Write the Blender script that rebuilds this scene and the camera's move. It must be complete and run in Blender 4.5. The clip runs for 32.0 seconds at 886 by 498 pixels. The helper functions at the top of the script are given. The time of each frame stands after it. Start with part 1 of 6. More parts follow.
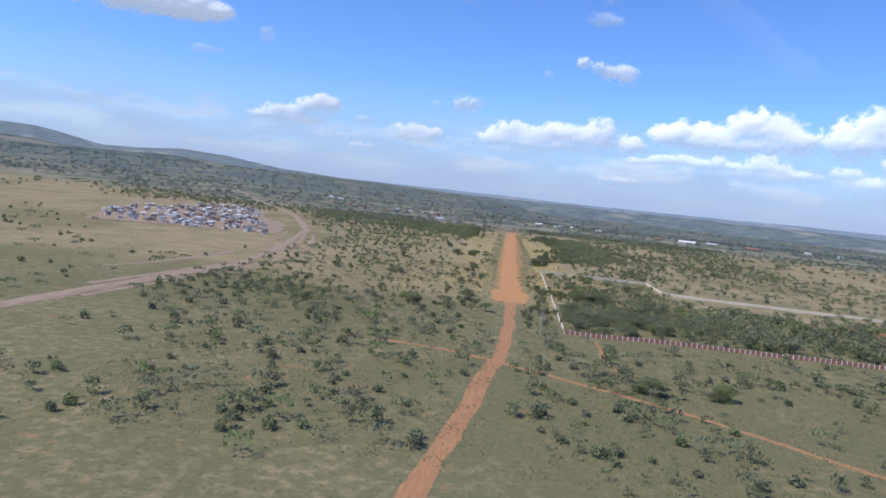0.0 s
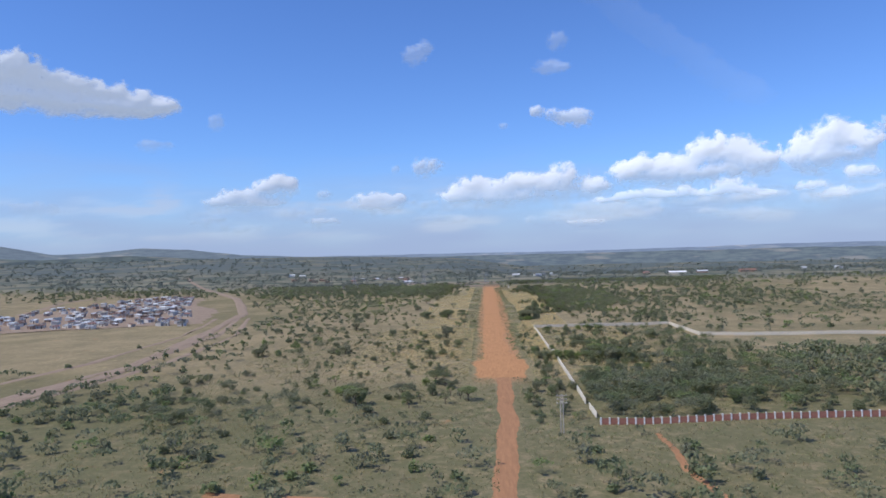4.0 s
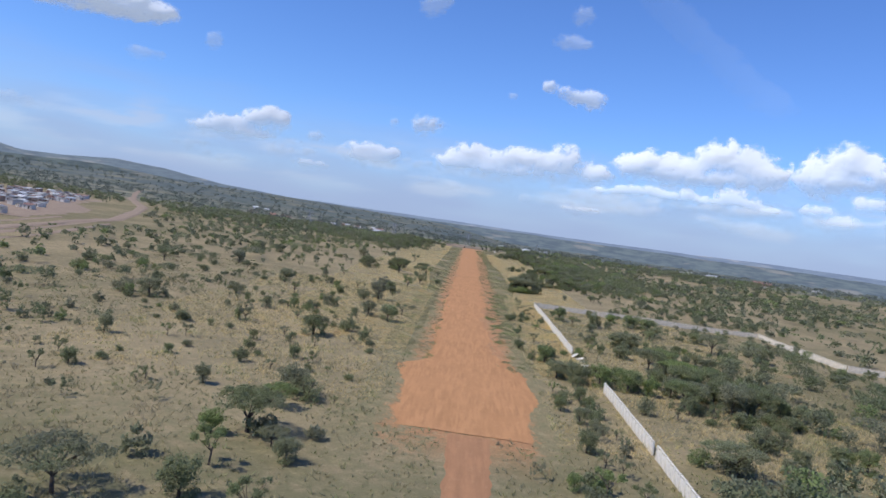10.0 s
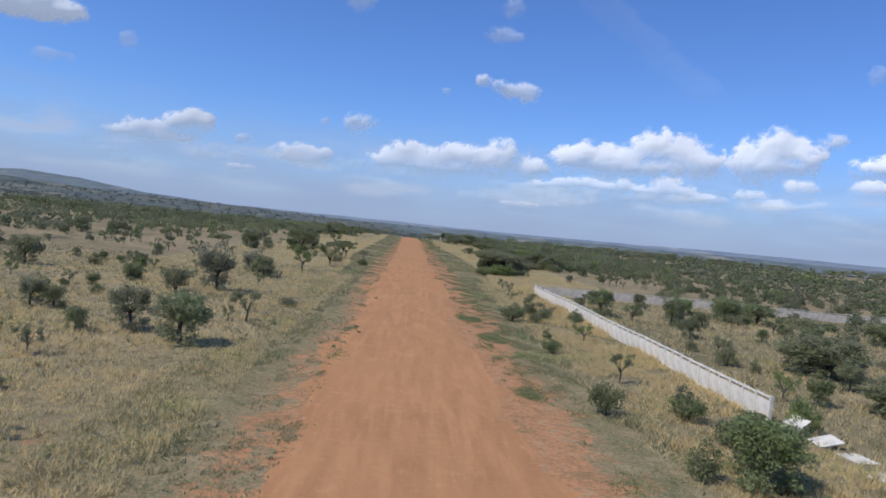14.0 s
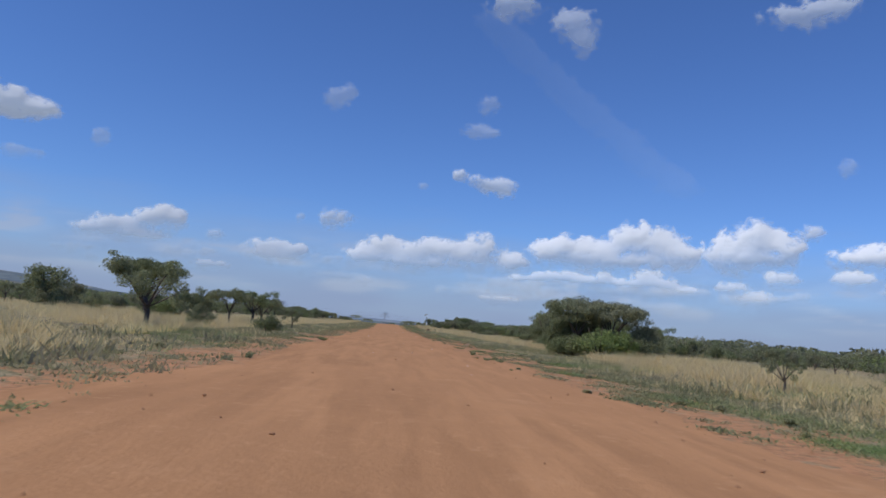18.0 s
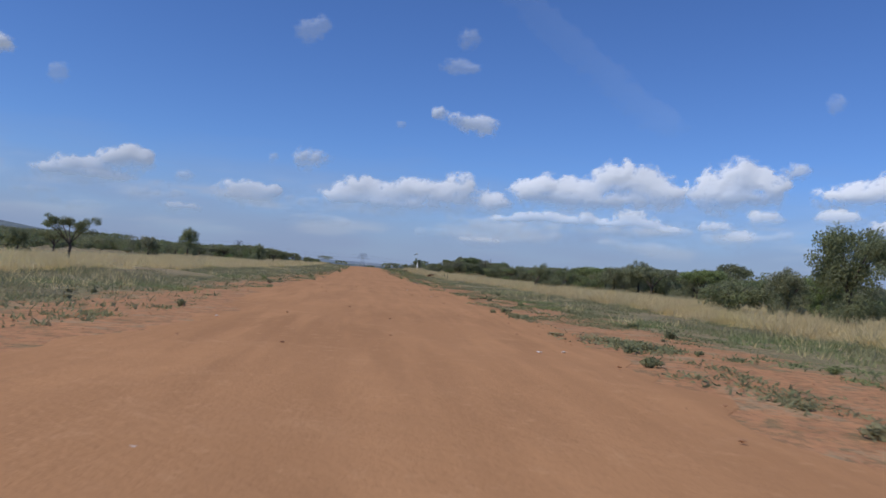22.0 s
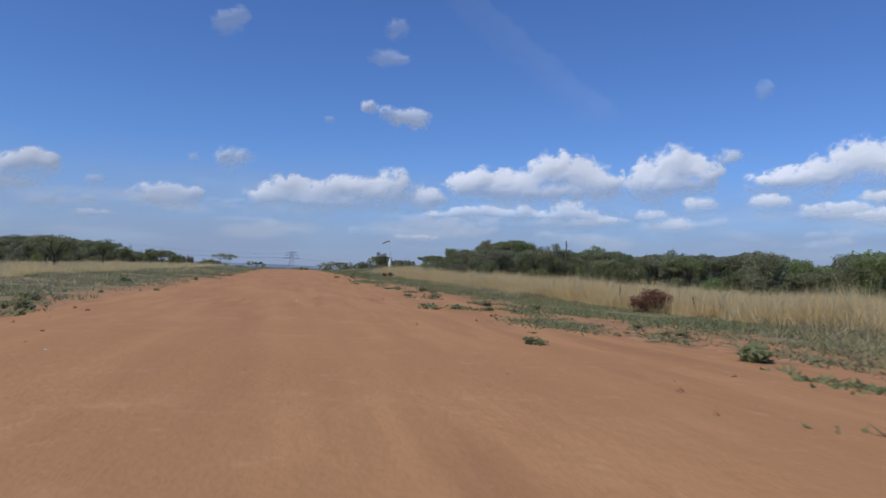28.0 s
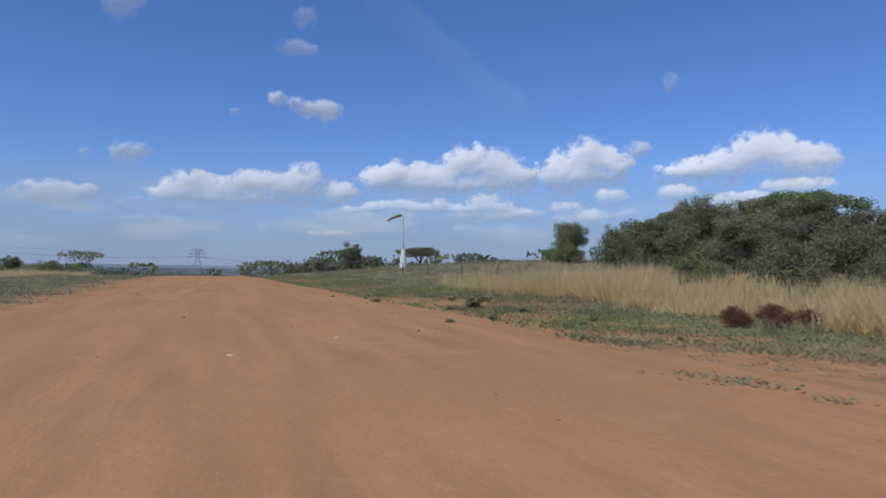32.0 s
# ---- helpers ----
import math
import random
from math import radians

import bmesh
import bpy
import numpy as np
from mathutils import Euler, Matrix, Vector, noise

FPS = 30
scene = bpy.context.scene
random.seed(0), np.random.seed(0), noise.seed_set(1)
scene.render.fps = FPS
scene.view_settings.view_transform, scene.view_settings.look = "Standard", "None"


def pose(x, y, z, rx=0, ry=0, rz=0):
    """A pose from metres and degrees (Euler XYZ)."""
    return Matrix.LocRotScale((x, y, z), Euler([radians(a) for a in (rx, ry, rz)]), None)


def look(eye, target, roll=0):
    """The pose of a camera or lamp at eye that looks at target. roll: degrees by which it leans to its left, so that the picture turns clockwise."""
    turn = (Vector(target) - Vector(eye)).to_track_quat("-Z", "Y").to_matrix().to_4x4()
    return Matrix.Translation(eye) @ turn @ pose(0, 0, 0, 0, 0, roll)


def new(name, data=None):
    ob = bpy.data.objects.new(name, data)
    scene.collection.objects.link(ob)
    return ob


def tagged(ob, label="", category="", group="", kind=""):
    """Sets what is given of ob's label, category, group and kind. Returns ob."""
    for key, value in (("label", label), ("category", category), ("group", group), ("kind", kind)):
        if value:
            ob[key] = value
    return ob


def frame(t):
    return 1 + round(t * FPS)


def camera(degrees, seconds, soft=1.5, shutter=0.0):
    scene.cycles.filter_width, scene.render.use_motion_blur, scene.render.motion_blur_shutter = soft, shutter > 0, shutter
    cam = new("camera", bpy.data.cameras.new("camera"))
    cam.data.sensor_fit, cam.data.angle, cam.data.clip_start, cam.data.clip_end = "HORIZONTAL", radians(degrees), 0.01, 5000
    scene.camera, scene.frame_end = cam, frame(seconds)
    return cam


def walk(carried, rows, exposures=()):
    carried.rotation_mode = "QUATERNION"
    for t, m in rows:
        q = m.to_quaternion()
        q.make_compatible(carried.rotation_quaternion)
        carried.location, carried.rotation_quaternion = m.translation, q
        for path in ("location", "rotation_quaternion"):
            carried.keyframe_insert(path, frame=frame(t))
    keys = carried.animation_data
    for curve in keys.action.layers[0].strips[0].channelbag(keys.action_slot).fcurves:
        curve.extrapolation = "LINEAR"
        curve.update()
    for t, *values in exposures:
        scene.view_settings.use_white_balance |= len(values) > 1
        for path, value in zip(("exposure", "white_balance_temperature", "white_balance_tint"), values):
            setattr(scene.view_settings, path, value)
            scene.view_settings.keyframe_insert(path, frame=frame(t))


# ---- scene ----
cam = camera(64.1, 32.0, soft=1.6, shutter=0.08)
# seconds, place, turn (Euler XYZ in degrees): the approach along the strip, the flare and the roll-out
PATH = (
    (0, 0.32, -256.91, 60.55, 84.77, -5.98, 6.01),
    (0.5, 0.16, -241.56, 59.32, 85.99, -5.02, 2.54),
    (1, -0.00, -226.22, 58.08, 86.78, 0.60, 1.74),
    (1.5, -0.16, -210.89, 56.80, 86.92, 3.42, 1.26),
    (2, -0.32, -195.57, 55.45, 88.43, 3.60, 6.16),
    (2.5, -0.47, -180.28, 54.01, 90.26, 1.54, 5.65),
    (4.5, -0.86, -119.78, 46.31, 89.97, 1.33, 2.72),
    (5, -0.86, -104.87, 44.39, 89.23, 0.07, 1.27),
    (5.5, -0.84, -89.97, 42.53, 86.86, -1.34, 0.17),
    (6, -0.79, -75.10, 40.68, 86.13, -2.61, -0.70),
    (6.5, -0.71, -60.24, 38.89, 86.89, -2.56, -1.64),
    (7, -0.57, -45.39, 37.18, 87.53, -2.39, -2.10),
    (7.5, -0.38, -30.58, 35.49, 86.63, -3.46, -1.53),
    (8, -0.15, -15.76, 33.83, 85.47, -3.20, -1.16),
    (8.5, 0.09, -0.94, 32.14, 85.19, -2.56, -0.90),
    (9, 0.32, 13.83, 30.36, 85.35, -2.19, 0.90),
    (9.5, 0.52, 28.47, 28.44, 85.92, -4.23, 2.03),
    (10, 0.66, 43.03, 26.48, 87.61, -8.01, 2.68),
    (10.5, 0.75, 57.51, 24.55, 88.47, -9.83, 3.12),
    (11, 0.78, 71.90, 22.65, 88.65, -9.65, 2.49),
    (11.5, 0.76, 86.21, 20.73, 88.65, -4.57, -2.23),
    (12, 0.71, 100.46, 18.80, 87.81, -0.92, -4.62),
    (12.5, 0.67, 114.64, 16.84, 87.33, 0.03, -4.28),
    (13, 0.63, 128.79, 14.93, 87.23, -4.02, -3.03),
    (13.5, 0.59, 142.86, 13.04, 87.58, -6.16, -1.91),
    (15.5, 0.18, 197.65, 6.42, 90.24, -2.17, -4.46),
    (16, 0.20, 211.00, 5.11, 90.57, -3.05, -4.95),
    (16.5, 0.23, 224.34, 3.96, 92.36, -4.06, -5.10),
    (17, 0.23, 237.78, 2.99, 94.40, -4.64, -4.80),
    (17.5, 0.19, 251.32, 2.30, 95.37, -5.18, -4.58),
    (18, 0.17, 264.74, 1.84, 96.38, -4.86, -4.20),
    (18.5, 0.15, 278.13, 1.71, 96.89, -4.91, -3.08),
    (19, 0.13, 291.48, 1.71, 96.55, -4.56, -2.89),
    (19.5, 0.12, 304.77, 1.73, 95.74, -4.57, -1.69),
    (20, 0.10, 318.01, 1.74, 94.93, -5.24, -1.98),
    (20.5, 0.09, 331.20, 1.72, 93.47, -4.92, -3.26),
    (21, 0.07, 344.32, 1.71, 90.38, -5.29, -1.80),
    (21.5, 0.05, 357.38, 1.75, 92.21, -5.18, -3.92),
    (22, 0.03, 370.36, 1.70, 91.88, -4.33, -5.94),
    (22.5, 0.02, 383.23, 1.63, 92.34, -3.70, -7.97),
    (23, 0.03, 395.99, 1.56, 92.50, -2.84, -6.42),
    (23.5, 0.05, 408.63, 1.51, 92.62, -3.24, -4.66),
    (24, 0.09, 421.17, 1.50, 93.12, -2.51, -3.67),
    (24.5, 0.16, 433.60, 1.52, 93.49, -2.76, -6.40),
    (25, 0.23, 445.92, 1.58, 93.96, -2.04, -6.96),
    (25.5, 0.32, 458.15, 1.65, 93.26, -2.47, -8.27),
    (27.5, 0.59, 505.47, 1.35, 92.30, -1.96, -9.70),
    (28, 0.44, 516.96, 1.48, 92.05, -1.92, -11.28),
    (28.5, 0.28, 528.30, 1.65, 91.90, -1.62, -11.75),
    (29, 0.10, 539.55, 1.81, 91.57, -1.53, -11.53),
    (29.5, -0.10, 550.67, 1.94, 91.12, -2.00, -11.60),
    (30, -0.31, 561.66, 2.00, 90.91, -1.72, -11.20),
    (30.5, -0.53, 572.51, 2.00, 90.64, -1.85, -11.45),
    (31, -0.75, 583.24, 2.05, 90.32, -1.37, -13.96),
    (31.5, -0.97, 593.77, 2.16, 91.56, -0.68, -16.05),
    (32, -1.18, 604.17, 2.29, 91.82, -0.40, -18.35),
)
walk(cam, [(r[0], pose(*r[1:])) for r in PATH], exposures=[(t, e, 6400, 10) for t, e in ((0.0, 0.3), (1.0, 0.3), (2.0, 0.3), (3.5, 0.2), (5.0, 0.0), (6.0, 0.18), (8.0, 0.2), (9.0, 0.34), (10.0, 0.16), (12.0, 0.02), (13.0, 0.04), (16.0, -0.3), (18.0, -0.3), (19.0, -0.38), (32.0, -0.36))])

# ---- world and sun ----
SUN_AZ, SUN_EL = radians(-118), radians(52)      # azimuth clockwise from +y
world = bpy.data.worlds.new("sky")
scene.world = world
world.use_nodes = True
wn = world.node_tree.nodes
sky = wn.new("ShaderNodeTexSky")
sky.sky_type = "NISHITA"
sky.sun_disc = False
sky.sun_elevation, sky.sun_rotation = SUN_EL, SUN_AZ
sky.altitude, sky.air_density, sky.dust_density, sky.ozone_density = 1300, 1.15, 0.25, 2.0
wn["Background"].inputs["Strength"].default_value = 0.10
tint = wn.new("ShaderNodeMix")          # clear highland air: a deeper blue
tint.data_type, tint.blend_type = "RGBA", "MULTIPLY"
tint.inputs["Factor"].default_value = 1.0
tint.inputs["B"].default_value = (0.65, 0.92, 1.47, 1)
world.node_tree.links.new(sky.outputs[0], tint.inputs["A"])
world.node_tree.links.new(tint.outputs["Result"], wn["Background"].inputs["Color"])
sun = new("sun", bpy.data.lights.new("sun", "SUN"))
sun.data.energy, sun.data.angle, sun.data.color = 3.6, radians(0.53), (1.0, 0.95, 0.87)
sun_dir = Vector((math.sin(SUN_AZ) * math.cos(SUN_EL), math.cos(SUN_AZ) * math.cos(SUN_EL), math.sin(SUN_EL)))
sun.matrix_world = look(sun_dir * 300, (0, 0, 0))


# ---- node helpers ----
def material(name):
    m = bpy.data.materials.new(name)
    m.use_nodes = True
    nt = m.node_tree
    return m, nt, nt.nodes["Principled BSDF"]


def node(nt, kind, **values):
    n = nt.nodes.new(kind)
    for key, value in values.items():
        if key in n.inputs:
            n.inputs[key].default_value = value
        else:
            n[key] = value
    return n


def noise_tex(nt, coord, scale, detail=4.0, rough=0.55, distort=0.0):
    n = nt.nodes.new("ShaderNodeTexNoise")
    n.inputs["Scale"].default_value, n.inputs["Detail"].default_value = scale, detail
    n.inputs["Roughness"].default_value, n.inputs["Distortion"].default_value = rough, distort
    nt.links.new(coord, n.inputs["Vector"])
    return n.outputs["Fac"]


def ramp(nt, fac, stops):
    n = nt.nodes.new("ShaderNodeValToRGB")
    e = n.color_ramp.elements
    while len(e) < len(stops):
        e.new(0.5)
    for k, (at, c) in enumerate(stops):
        e[k].position = at
        e[k].color = (*c, 1) if len(c) == 3 else c
    nt.links.new(fac, n.inputs["Fac"])
    return n.outputs["Color"]


def grey(nt, fac, lo, hi):
    """0 below lo, 1 above hi."""
    n = nt.nodes.new("ShaderNodeMapRange")
    n.interpolation_type = "SMOOTHSTEP"
    n.inputs["From Min"].default_value, n.inputs["From Max"].default_value = lo, hi
    nt.links.new(fac, n.inputs["Value"])
    return n.outputs["Result"]


def mix(nt, fac, a, b):
    n = nt.nodes.new("ShaderNodeMix")
    n.data_type = "RGBA"
    for sock, v in ((n.inputs["Factor"], fac), (n.inputs["A"], a), (n.inputs["B"], b)):
        if isinstance(v, (tuple, list)):
            sock.default_value = (*v, 1) if len(v) == 3 else v
        elif isinstance(v, (int, float)):
            sock.default_value = v
        else:
            nt.links.new(v, sock)
    return n.outputs["Result"]


def calc(nt, op, a, b=0.0, c=None):
    n = nt.nodes.new("ShaderNodeMath")
    n.operation = op
    for k, v in enumerate((a, b) if c is None else (a, b, c)):
        if isinstance(v, (int, float)):
            n.inputs[k].default_value = v
        else:
            nt.links.new(v, n.inputs[k])
    return n.outputs[0]


def bump(nt, bsdf, height, strength=0.4, distance=0.05):
    n = nt.nodes.new("ShaderNodeBump")
    n.inputs["Strength"].default_value, n.inputs["Distance"].default_value = strength, distance
    nt.links.new(height, n.inputs["Height"])
    nt.links.new(n.outputs["Normal"], bsdf.inputs["Normal"])


def obj_coord(nt):
    return nt.nodes.new("ShaderNodeTexCoord").outputs["Object"]


def world_coord(nt):
    return nt.nodes.new("ShaderNodeNewGeometry").outputs["Position"]


def worn(name, col, dark, scale=3.0, rough=0.8, metal=0.0, strength=0.2, fine=30.0):
    """A plain material with stains at two scales and fine relief."""
    m, nt, b = material(name)
    co = obj_coord(nt)
    big, small = noise_tex(nt, co, scale, 5), noise_tex(nt, co, fine, 3)
    c = mix(nt, grey(nt, big, 0.35, 0.7), col, dark)
    c = mix(nt, calc(nt, "MULTIPLY", small, 0.35), c, dark)
    nt.links.new(c, b.inputs["Base Color"])
    b.inputs["Roughness"].default_value, b.inputs["Metallic"].default_value = rough, metal
    bump(nt, b, small, strength, 0.02)
    return m


# ---- lay of the land ----
def smooth(lo, hi, v):
    k = np.clip((np.asarray(v, float) - lo) / (hi - lo), 0, 1)
    return k * k * (3 - 2 * k)


def axis(y):
    """The strip's middle line."""
    return np.interp(y, [-60, 0, 60, 129, 250, 420, 640, 800, 1000], [-4.5, 0.6, 2.9, 3.0, 1.2, 0.2, -1.0, -3.5, -7])


def wavy(x, y, size, seed=0.0):
    """A cheap smooth field of hills, about -1 to 1."""
    a = np.sin(x / size + seed) * np.cos(y / size * 0.83 + 1.7 * seed)
    b = np.sin(x / size * 2.13 + y / size * 1.37 + 3.1 * seed) * 0.5
    c = np.cos(x / size * 3.9 - y / size * 4.3 + seed) * 0.25
    return (a + b + c) / 1.4


def land(x, y):
    """Height of the ground."""
    x, y = np.asarray(x, float), np.asarray(y, float)
    along = np.interp(y, [-800, 440, 500, 560, 600, 640, 690, 720, 780, 900, 1100, 1500, 2500, 5000],
                      [0, 0, 0.0, 0.25, 0.6, 1.0, 1.4, 1.3, 0.2, -3.0, -8, -14, -20, -22])
    off = np.abs(x - axis(y))
    bank = 2.0 * smooth(7, 34, x) * smooth(590, 680, y) * (1 - smooth(740, 900, y))
    rough = wavy(x, y, 23.0, 1.0) * 0.35 * smooth(9, 40, off) + wavy(x, y, 7.0, 2.0) * 0.07 * smooth(7, 12, off)
    rise = 26 * smooth(1200, 4200, y - 0.9 * x) * smooth(-100, -1500, x) + 22 * smooth(1800, 4600, np.hypot(x, y))
    valley = -40 * smooth(1330, 2500, y) * smooth(-250, 260, x)
    left = 6 * smooth(250, 700, -x) * smooth(300, 900, y)
    return along + bank + rough + rise * (y > -900) * (1 - 0.8 * smooth(-250, 260, x)) + left + valley


# ---- meshes ----
def mesh_of(name, verts, faces, mat, smoothed=False):
    me = bpy.data.meshes.new(name)
    verts = np.asarray(verts, np.float32)
    if isinstance(faces, np.ndarray):
        n, k = faces.shape
        me.vertices.add(len(verts))
        me.vertices.foreach_set("co", verts.ravel())
        me.loops.add(n * k)
        me.loops.foreach_set("vertex_index", faces.astype(np.int32).ravel())
        me.polygons.add(n)
        me.polygons.foreach_set("loop_start", np.arange(0, n * k, k, dtype=np.int32))
        me.update(calc_edges=True)
    else:
        me.from_pydata([tuple(v) for v in verts], [], faces)
    me.materials.append(mat)
    if smoothed:
        me.polygons.foreach_set("use_smooth", [True] * len(me.polygons))
    me.update()
    return me


def part(name, me, parent, at=None, label=""):
    ob = new(name, me)
    ob.parent = parent
    if at is not None:
        ob.matrix_local = at if isinstance(at, Matrix) else Matrix.Translation(at)
    if label:
        ob["label"] = label
    return ob


def box_mesh(name, size, mat, bev=0.0, at=(0, 0, 0)):
    bm = bmesh.new()
    bmesh.ops.create_cube(bm, size=1.0)
    bmesh.ops.scale(bm, vec=size, verts=bm.verts)
    if bev:
        bmesh.ops.bevel(bm, geom=bm.edges[:], offset=bev, segments=1, affect="EDGES")
    bmesh.ops.translate(bm, vec=at, verts=bm.verts)
    me = bpy.data.meshes.new(name)
    bm.to_mesh(me)
    bm.free()
    me.materials.append(mat)
    return me


def tube(points, radii, sides=6):
    """Vertices and quads of a bent, tapering tube."""
    pts = [Vector(p) for p in points]
    verts, faces = [], []
    for i, p in enumerate(pts):
        d = (pts[min(i + 1, len(pts) - 1)] - pts[max(i - 1, 0)]).normalized()
        u = d.orthogonal().normalized()
        v = d.cross(u)
        for k in range(sides):
            a = 2 * math.pi * k / sides
            verts.append(p + (u * math.cos(a) + v * math.sin(a)) * radii[i])
    for i in range(len(pts) - 1):
        for k in range(sides):
            a, b = i * sides + k, i * sides + (k + 1) % sides
            faces.append((a, b, b + sides, a + sides))
    n = len(verts)
    verts.append(pts[-1])
    for k in range(sides):
        faces.append((n - sides + k, n - sides + (k + 1) % sides, n))
    return verts, faces


def joined(pieces):
    verts, faces = [], []
    for v, f in pieces:
        k = len(verts)
        verts += [tuple(p) for p in v]
        faces += [tuple(i + k for i in q) for q in f]
    return verts, faces


def ground_z(x, y):
    return float(land(x, y))

# ---- materials of the land ----
DRY, DRY_B, SOIL, SOIL_B = (0.33, 0.257, 0.148), (0.225, 0.183, 0.104), (0.50, 0.25, 0.12), (0.39, 0.19, 0.093)
GREEN, GREEN_B = (0.085, 0.105, 0.035), (0.13, 0.125, 0.05)


def land_material():
    m, nt, b = material("savanna_ground")
    co = world_coord(nt)
    sep = nt.nodes.new("ShaderNodeSeparateXYZ")
    nt.links.new(co, sep.inputs[0])
    x, y = sep.outputs["X"], sep.outputs["Y"]
    huge, big = noise_tex(nt, co, 0.006, 4, 0.6), noise_tex(nt, co, 0.035, 5, 0.6)
    mid, fine = noise_tex(nt, co, 0.25, 5, 0.65), noise_tex(nt, co, 2.2, 4, 0.7)
    c = mix(nt, grey(nt, big, 0.35, 0.65), DRY, DRY_B)
    c = mix(nt, grey(nt, mid, 0.52, 0.72), c, (0.41, 0.317, 0.17))
    c = mix(nt, calc(nt, "MULTIPLY", grey(nt, huge, 0.48, 0.62), 0.6), c, (0.13, 0.12, 0.055))
    # beside the strip: bare red earth breaking up into weeds, then grass
    off = calc(nt, "ABSOLUTE", calc(nt, "ADD", calc(nt, "SUBTRACT", x, 1.2), calc(nt, "MULTIPLY", calc(nt, "SUBTRACT", big, 0.5), 4.0)))
    strip = calc(nt, "MULTIPLY", calc(nt, "SUBTRACT", 1.0, grey(nt, off, 13.0, 17.5)), grey(nt, y, 116.0, 132.0))
    n1, n2 = noise_tex(nt, co, 0.33, 6, 0.75), noise_tex(nt, co, 1.6, 5, 0.75)
    spread = calc(nt, "ADD", calc(nt, "MULTIPLY", n1, 0.65), calc(nt, "MULTIPLY", n2, 0.35))
    weedy = calc(nt, "ADD", spread, calc(nt, "MULTIPLY", grey(nt, off, 7.0, 13.5), 0.26))
    west = calc(nt, "MULTIPLY", calc(nt, "SUBTRACT", 1.0, grey(nt, x, -3.0, 2.0)), calc(nt, "SUBTRACT", 1.0, grey(nt, y, 230.0, 330.0)))
    weedy = calc(nt, "ADD", weedy, calc(nt, "MULTIPLY", west, 0.13))
    soil = mix(nt, grey(nt, n2, 0.4, 0.65), SOIL, SOIL_B)
    cover = mix(nt, grey(nt, n1, 0.42, 0.6), (0.19, 0.175, 0.09), (0.28, 0.215, 0.115))
    n3 = noise_tex(nt, co, 5.5, 4, 0.75)
    cover = mix(nt, calc(nt, "MULTIPLY", grey(nt, n3, 0.48, 0.6), 0.8), cover, (0.345, 0.27, 0.15))
    cover = mix(nt, calc(nt, "MULTIPLY", grey(nt, n3, 0.46, 0.36), 0.7), cover, (0.085, 0.095, 0.045))
    verge = mix(nt, grey(nt, weedy, 0.59, 0.69), soil, cover)
    c = mix(nt, strip, c, verge)
    yard = calc(nt, "MULTIPLY", calc(nt, "MULTIPLY", grey(nt, x, 26.0, 40.0), grey(nt, y, -140.0, -60.0)),
                calc(nt, "SUBTRACT", 1.0, grey(nt, y, 280.0, 310.0)))
    c = mix(nt, calc(nt, "MULTIPLY", grey(nt, big, 0.38, 0.6), calc(nt, "MULTIPLY", yard, 0.4)), c, (0.15, 0.14, 0.07))
    south = calc(nt, "SUBTRACT", 1.0, grey(nt, y, 85.0, 150.0))
    c = mix(nt, calc(nt, "MULTIPLY", grey(nt, mid, 0.30, 0.58), calc(nt, "MULTIPLY", south, 0.92)), c, (0.13, 0.129, 0.064))
    c = mix(nt, calc(nt, "MULTIPLY", grey(nt, noise_tex(nt, co, 0.7, 4, 0.7), 0.55, 0.66), calc(nt, "MULTIPLY", south, 0.75)), c, (0.066, 0.082, 0.036))
    # tussocks: pale straw and olive side by side
    tuss, blade = noise_tex(nt, co, 0.55, 6, 0.8), noise_tex(nt, co, 3.4, 4, 0.8)
    straw = calc(nt, "MULTIPLY", grey(nt, tuss, 0.52, 0.62), calc(nt, "SUBTRACT", 0.55, calc(nt, "MULTIPLY", south, 0.3)))
    c = mix(nt, straw, c, (0.40, 0.325, 0.19))
    c = mix(nt, calc(nt, "MULTIPLY", grey(nt, tuss, 0.47, 0.38), 0.6), c, (0.165, 0.155, 0.08))
    c = mix(nt, calc(nt, "MULTIPLY", grey(nt, blade, 0.5, 0.4), 0.5), c, (0.13, 0.115, 0.06))
    # dust paths and scars
    c = mix(nt, calc(nt, "MULTIPLY", grey(nt, noise_tex(nt, co, 0.05, 6, 0.7, 1.5), 0.62, 0.7), 0.55), c, SOIL_B)
    c = mix(nt, calc(nt, "MULTIPLY", grey(nt, fine, 0.5, 0.75), 0.35), c, (0.10, 0.085, 0.045))
    # the far plain: dense woods parted by pale fields
    far = grey(nt, y, 640.0, 1000.0)
    field = mix(nt, grey(nt, noise_tex(nt, co, 0.02, 4, 0.6), 0.42, 0.6), (0.25, 0.222, 0.15), (0.18, 0.17, 0.115))
    wood = mix(nt, grey(nt, noise_tex(nt, co, 0.07, 4, 0.7), 0.4, 0.62), (0.084, 0.10, 0.076), (0.125, 0.138, 0.10))
    plain = mix(nt, grey(nt, noise_tex(nt, co, 0.0065, 6, 0.68), 0.53, 0.46), field, wood)
    c = mix(nt, far, c, plain)
    # distance haze put into the colour: blue-green tint growing farther out, broken by noise
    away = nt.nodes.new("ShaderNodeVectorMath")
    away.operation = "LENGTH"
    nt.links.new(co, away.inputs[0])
    haze_tint = calc(nt, "MULTIPLY", grey(nt, away.outputs["Value"], 1300.0, 2800.0), grey(nt, noise_tex(nt, co, 0.004, 5, 0.6), 0.64, 0.46))
    c = mix(nt, calc(nt, "MULTIPLY", haze_tint, 0.9), c, (0.098, 0.12, 0.115))
    nt.links.new(c, b.inputs["Base Color"])
    b.inputs["Roughness"].default_value = 0.95
    b.inputs["Specular IOR Level"].default_value = 0.1
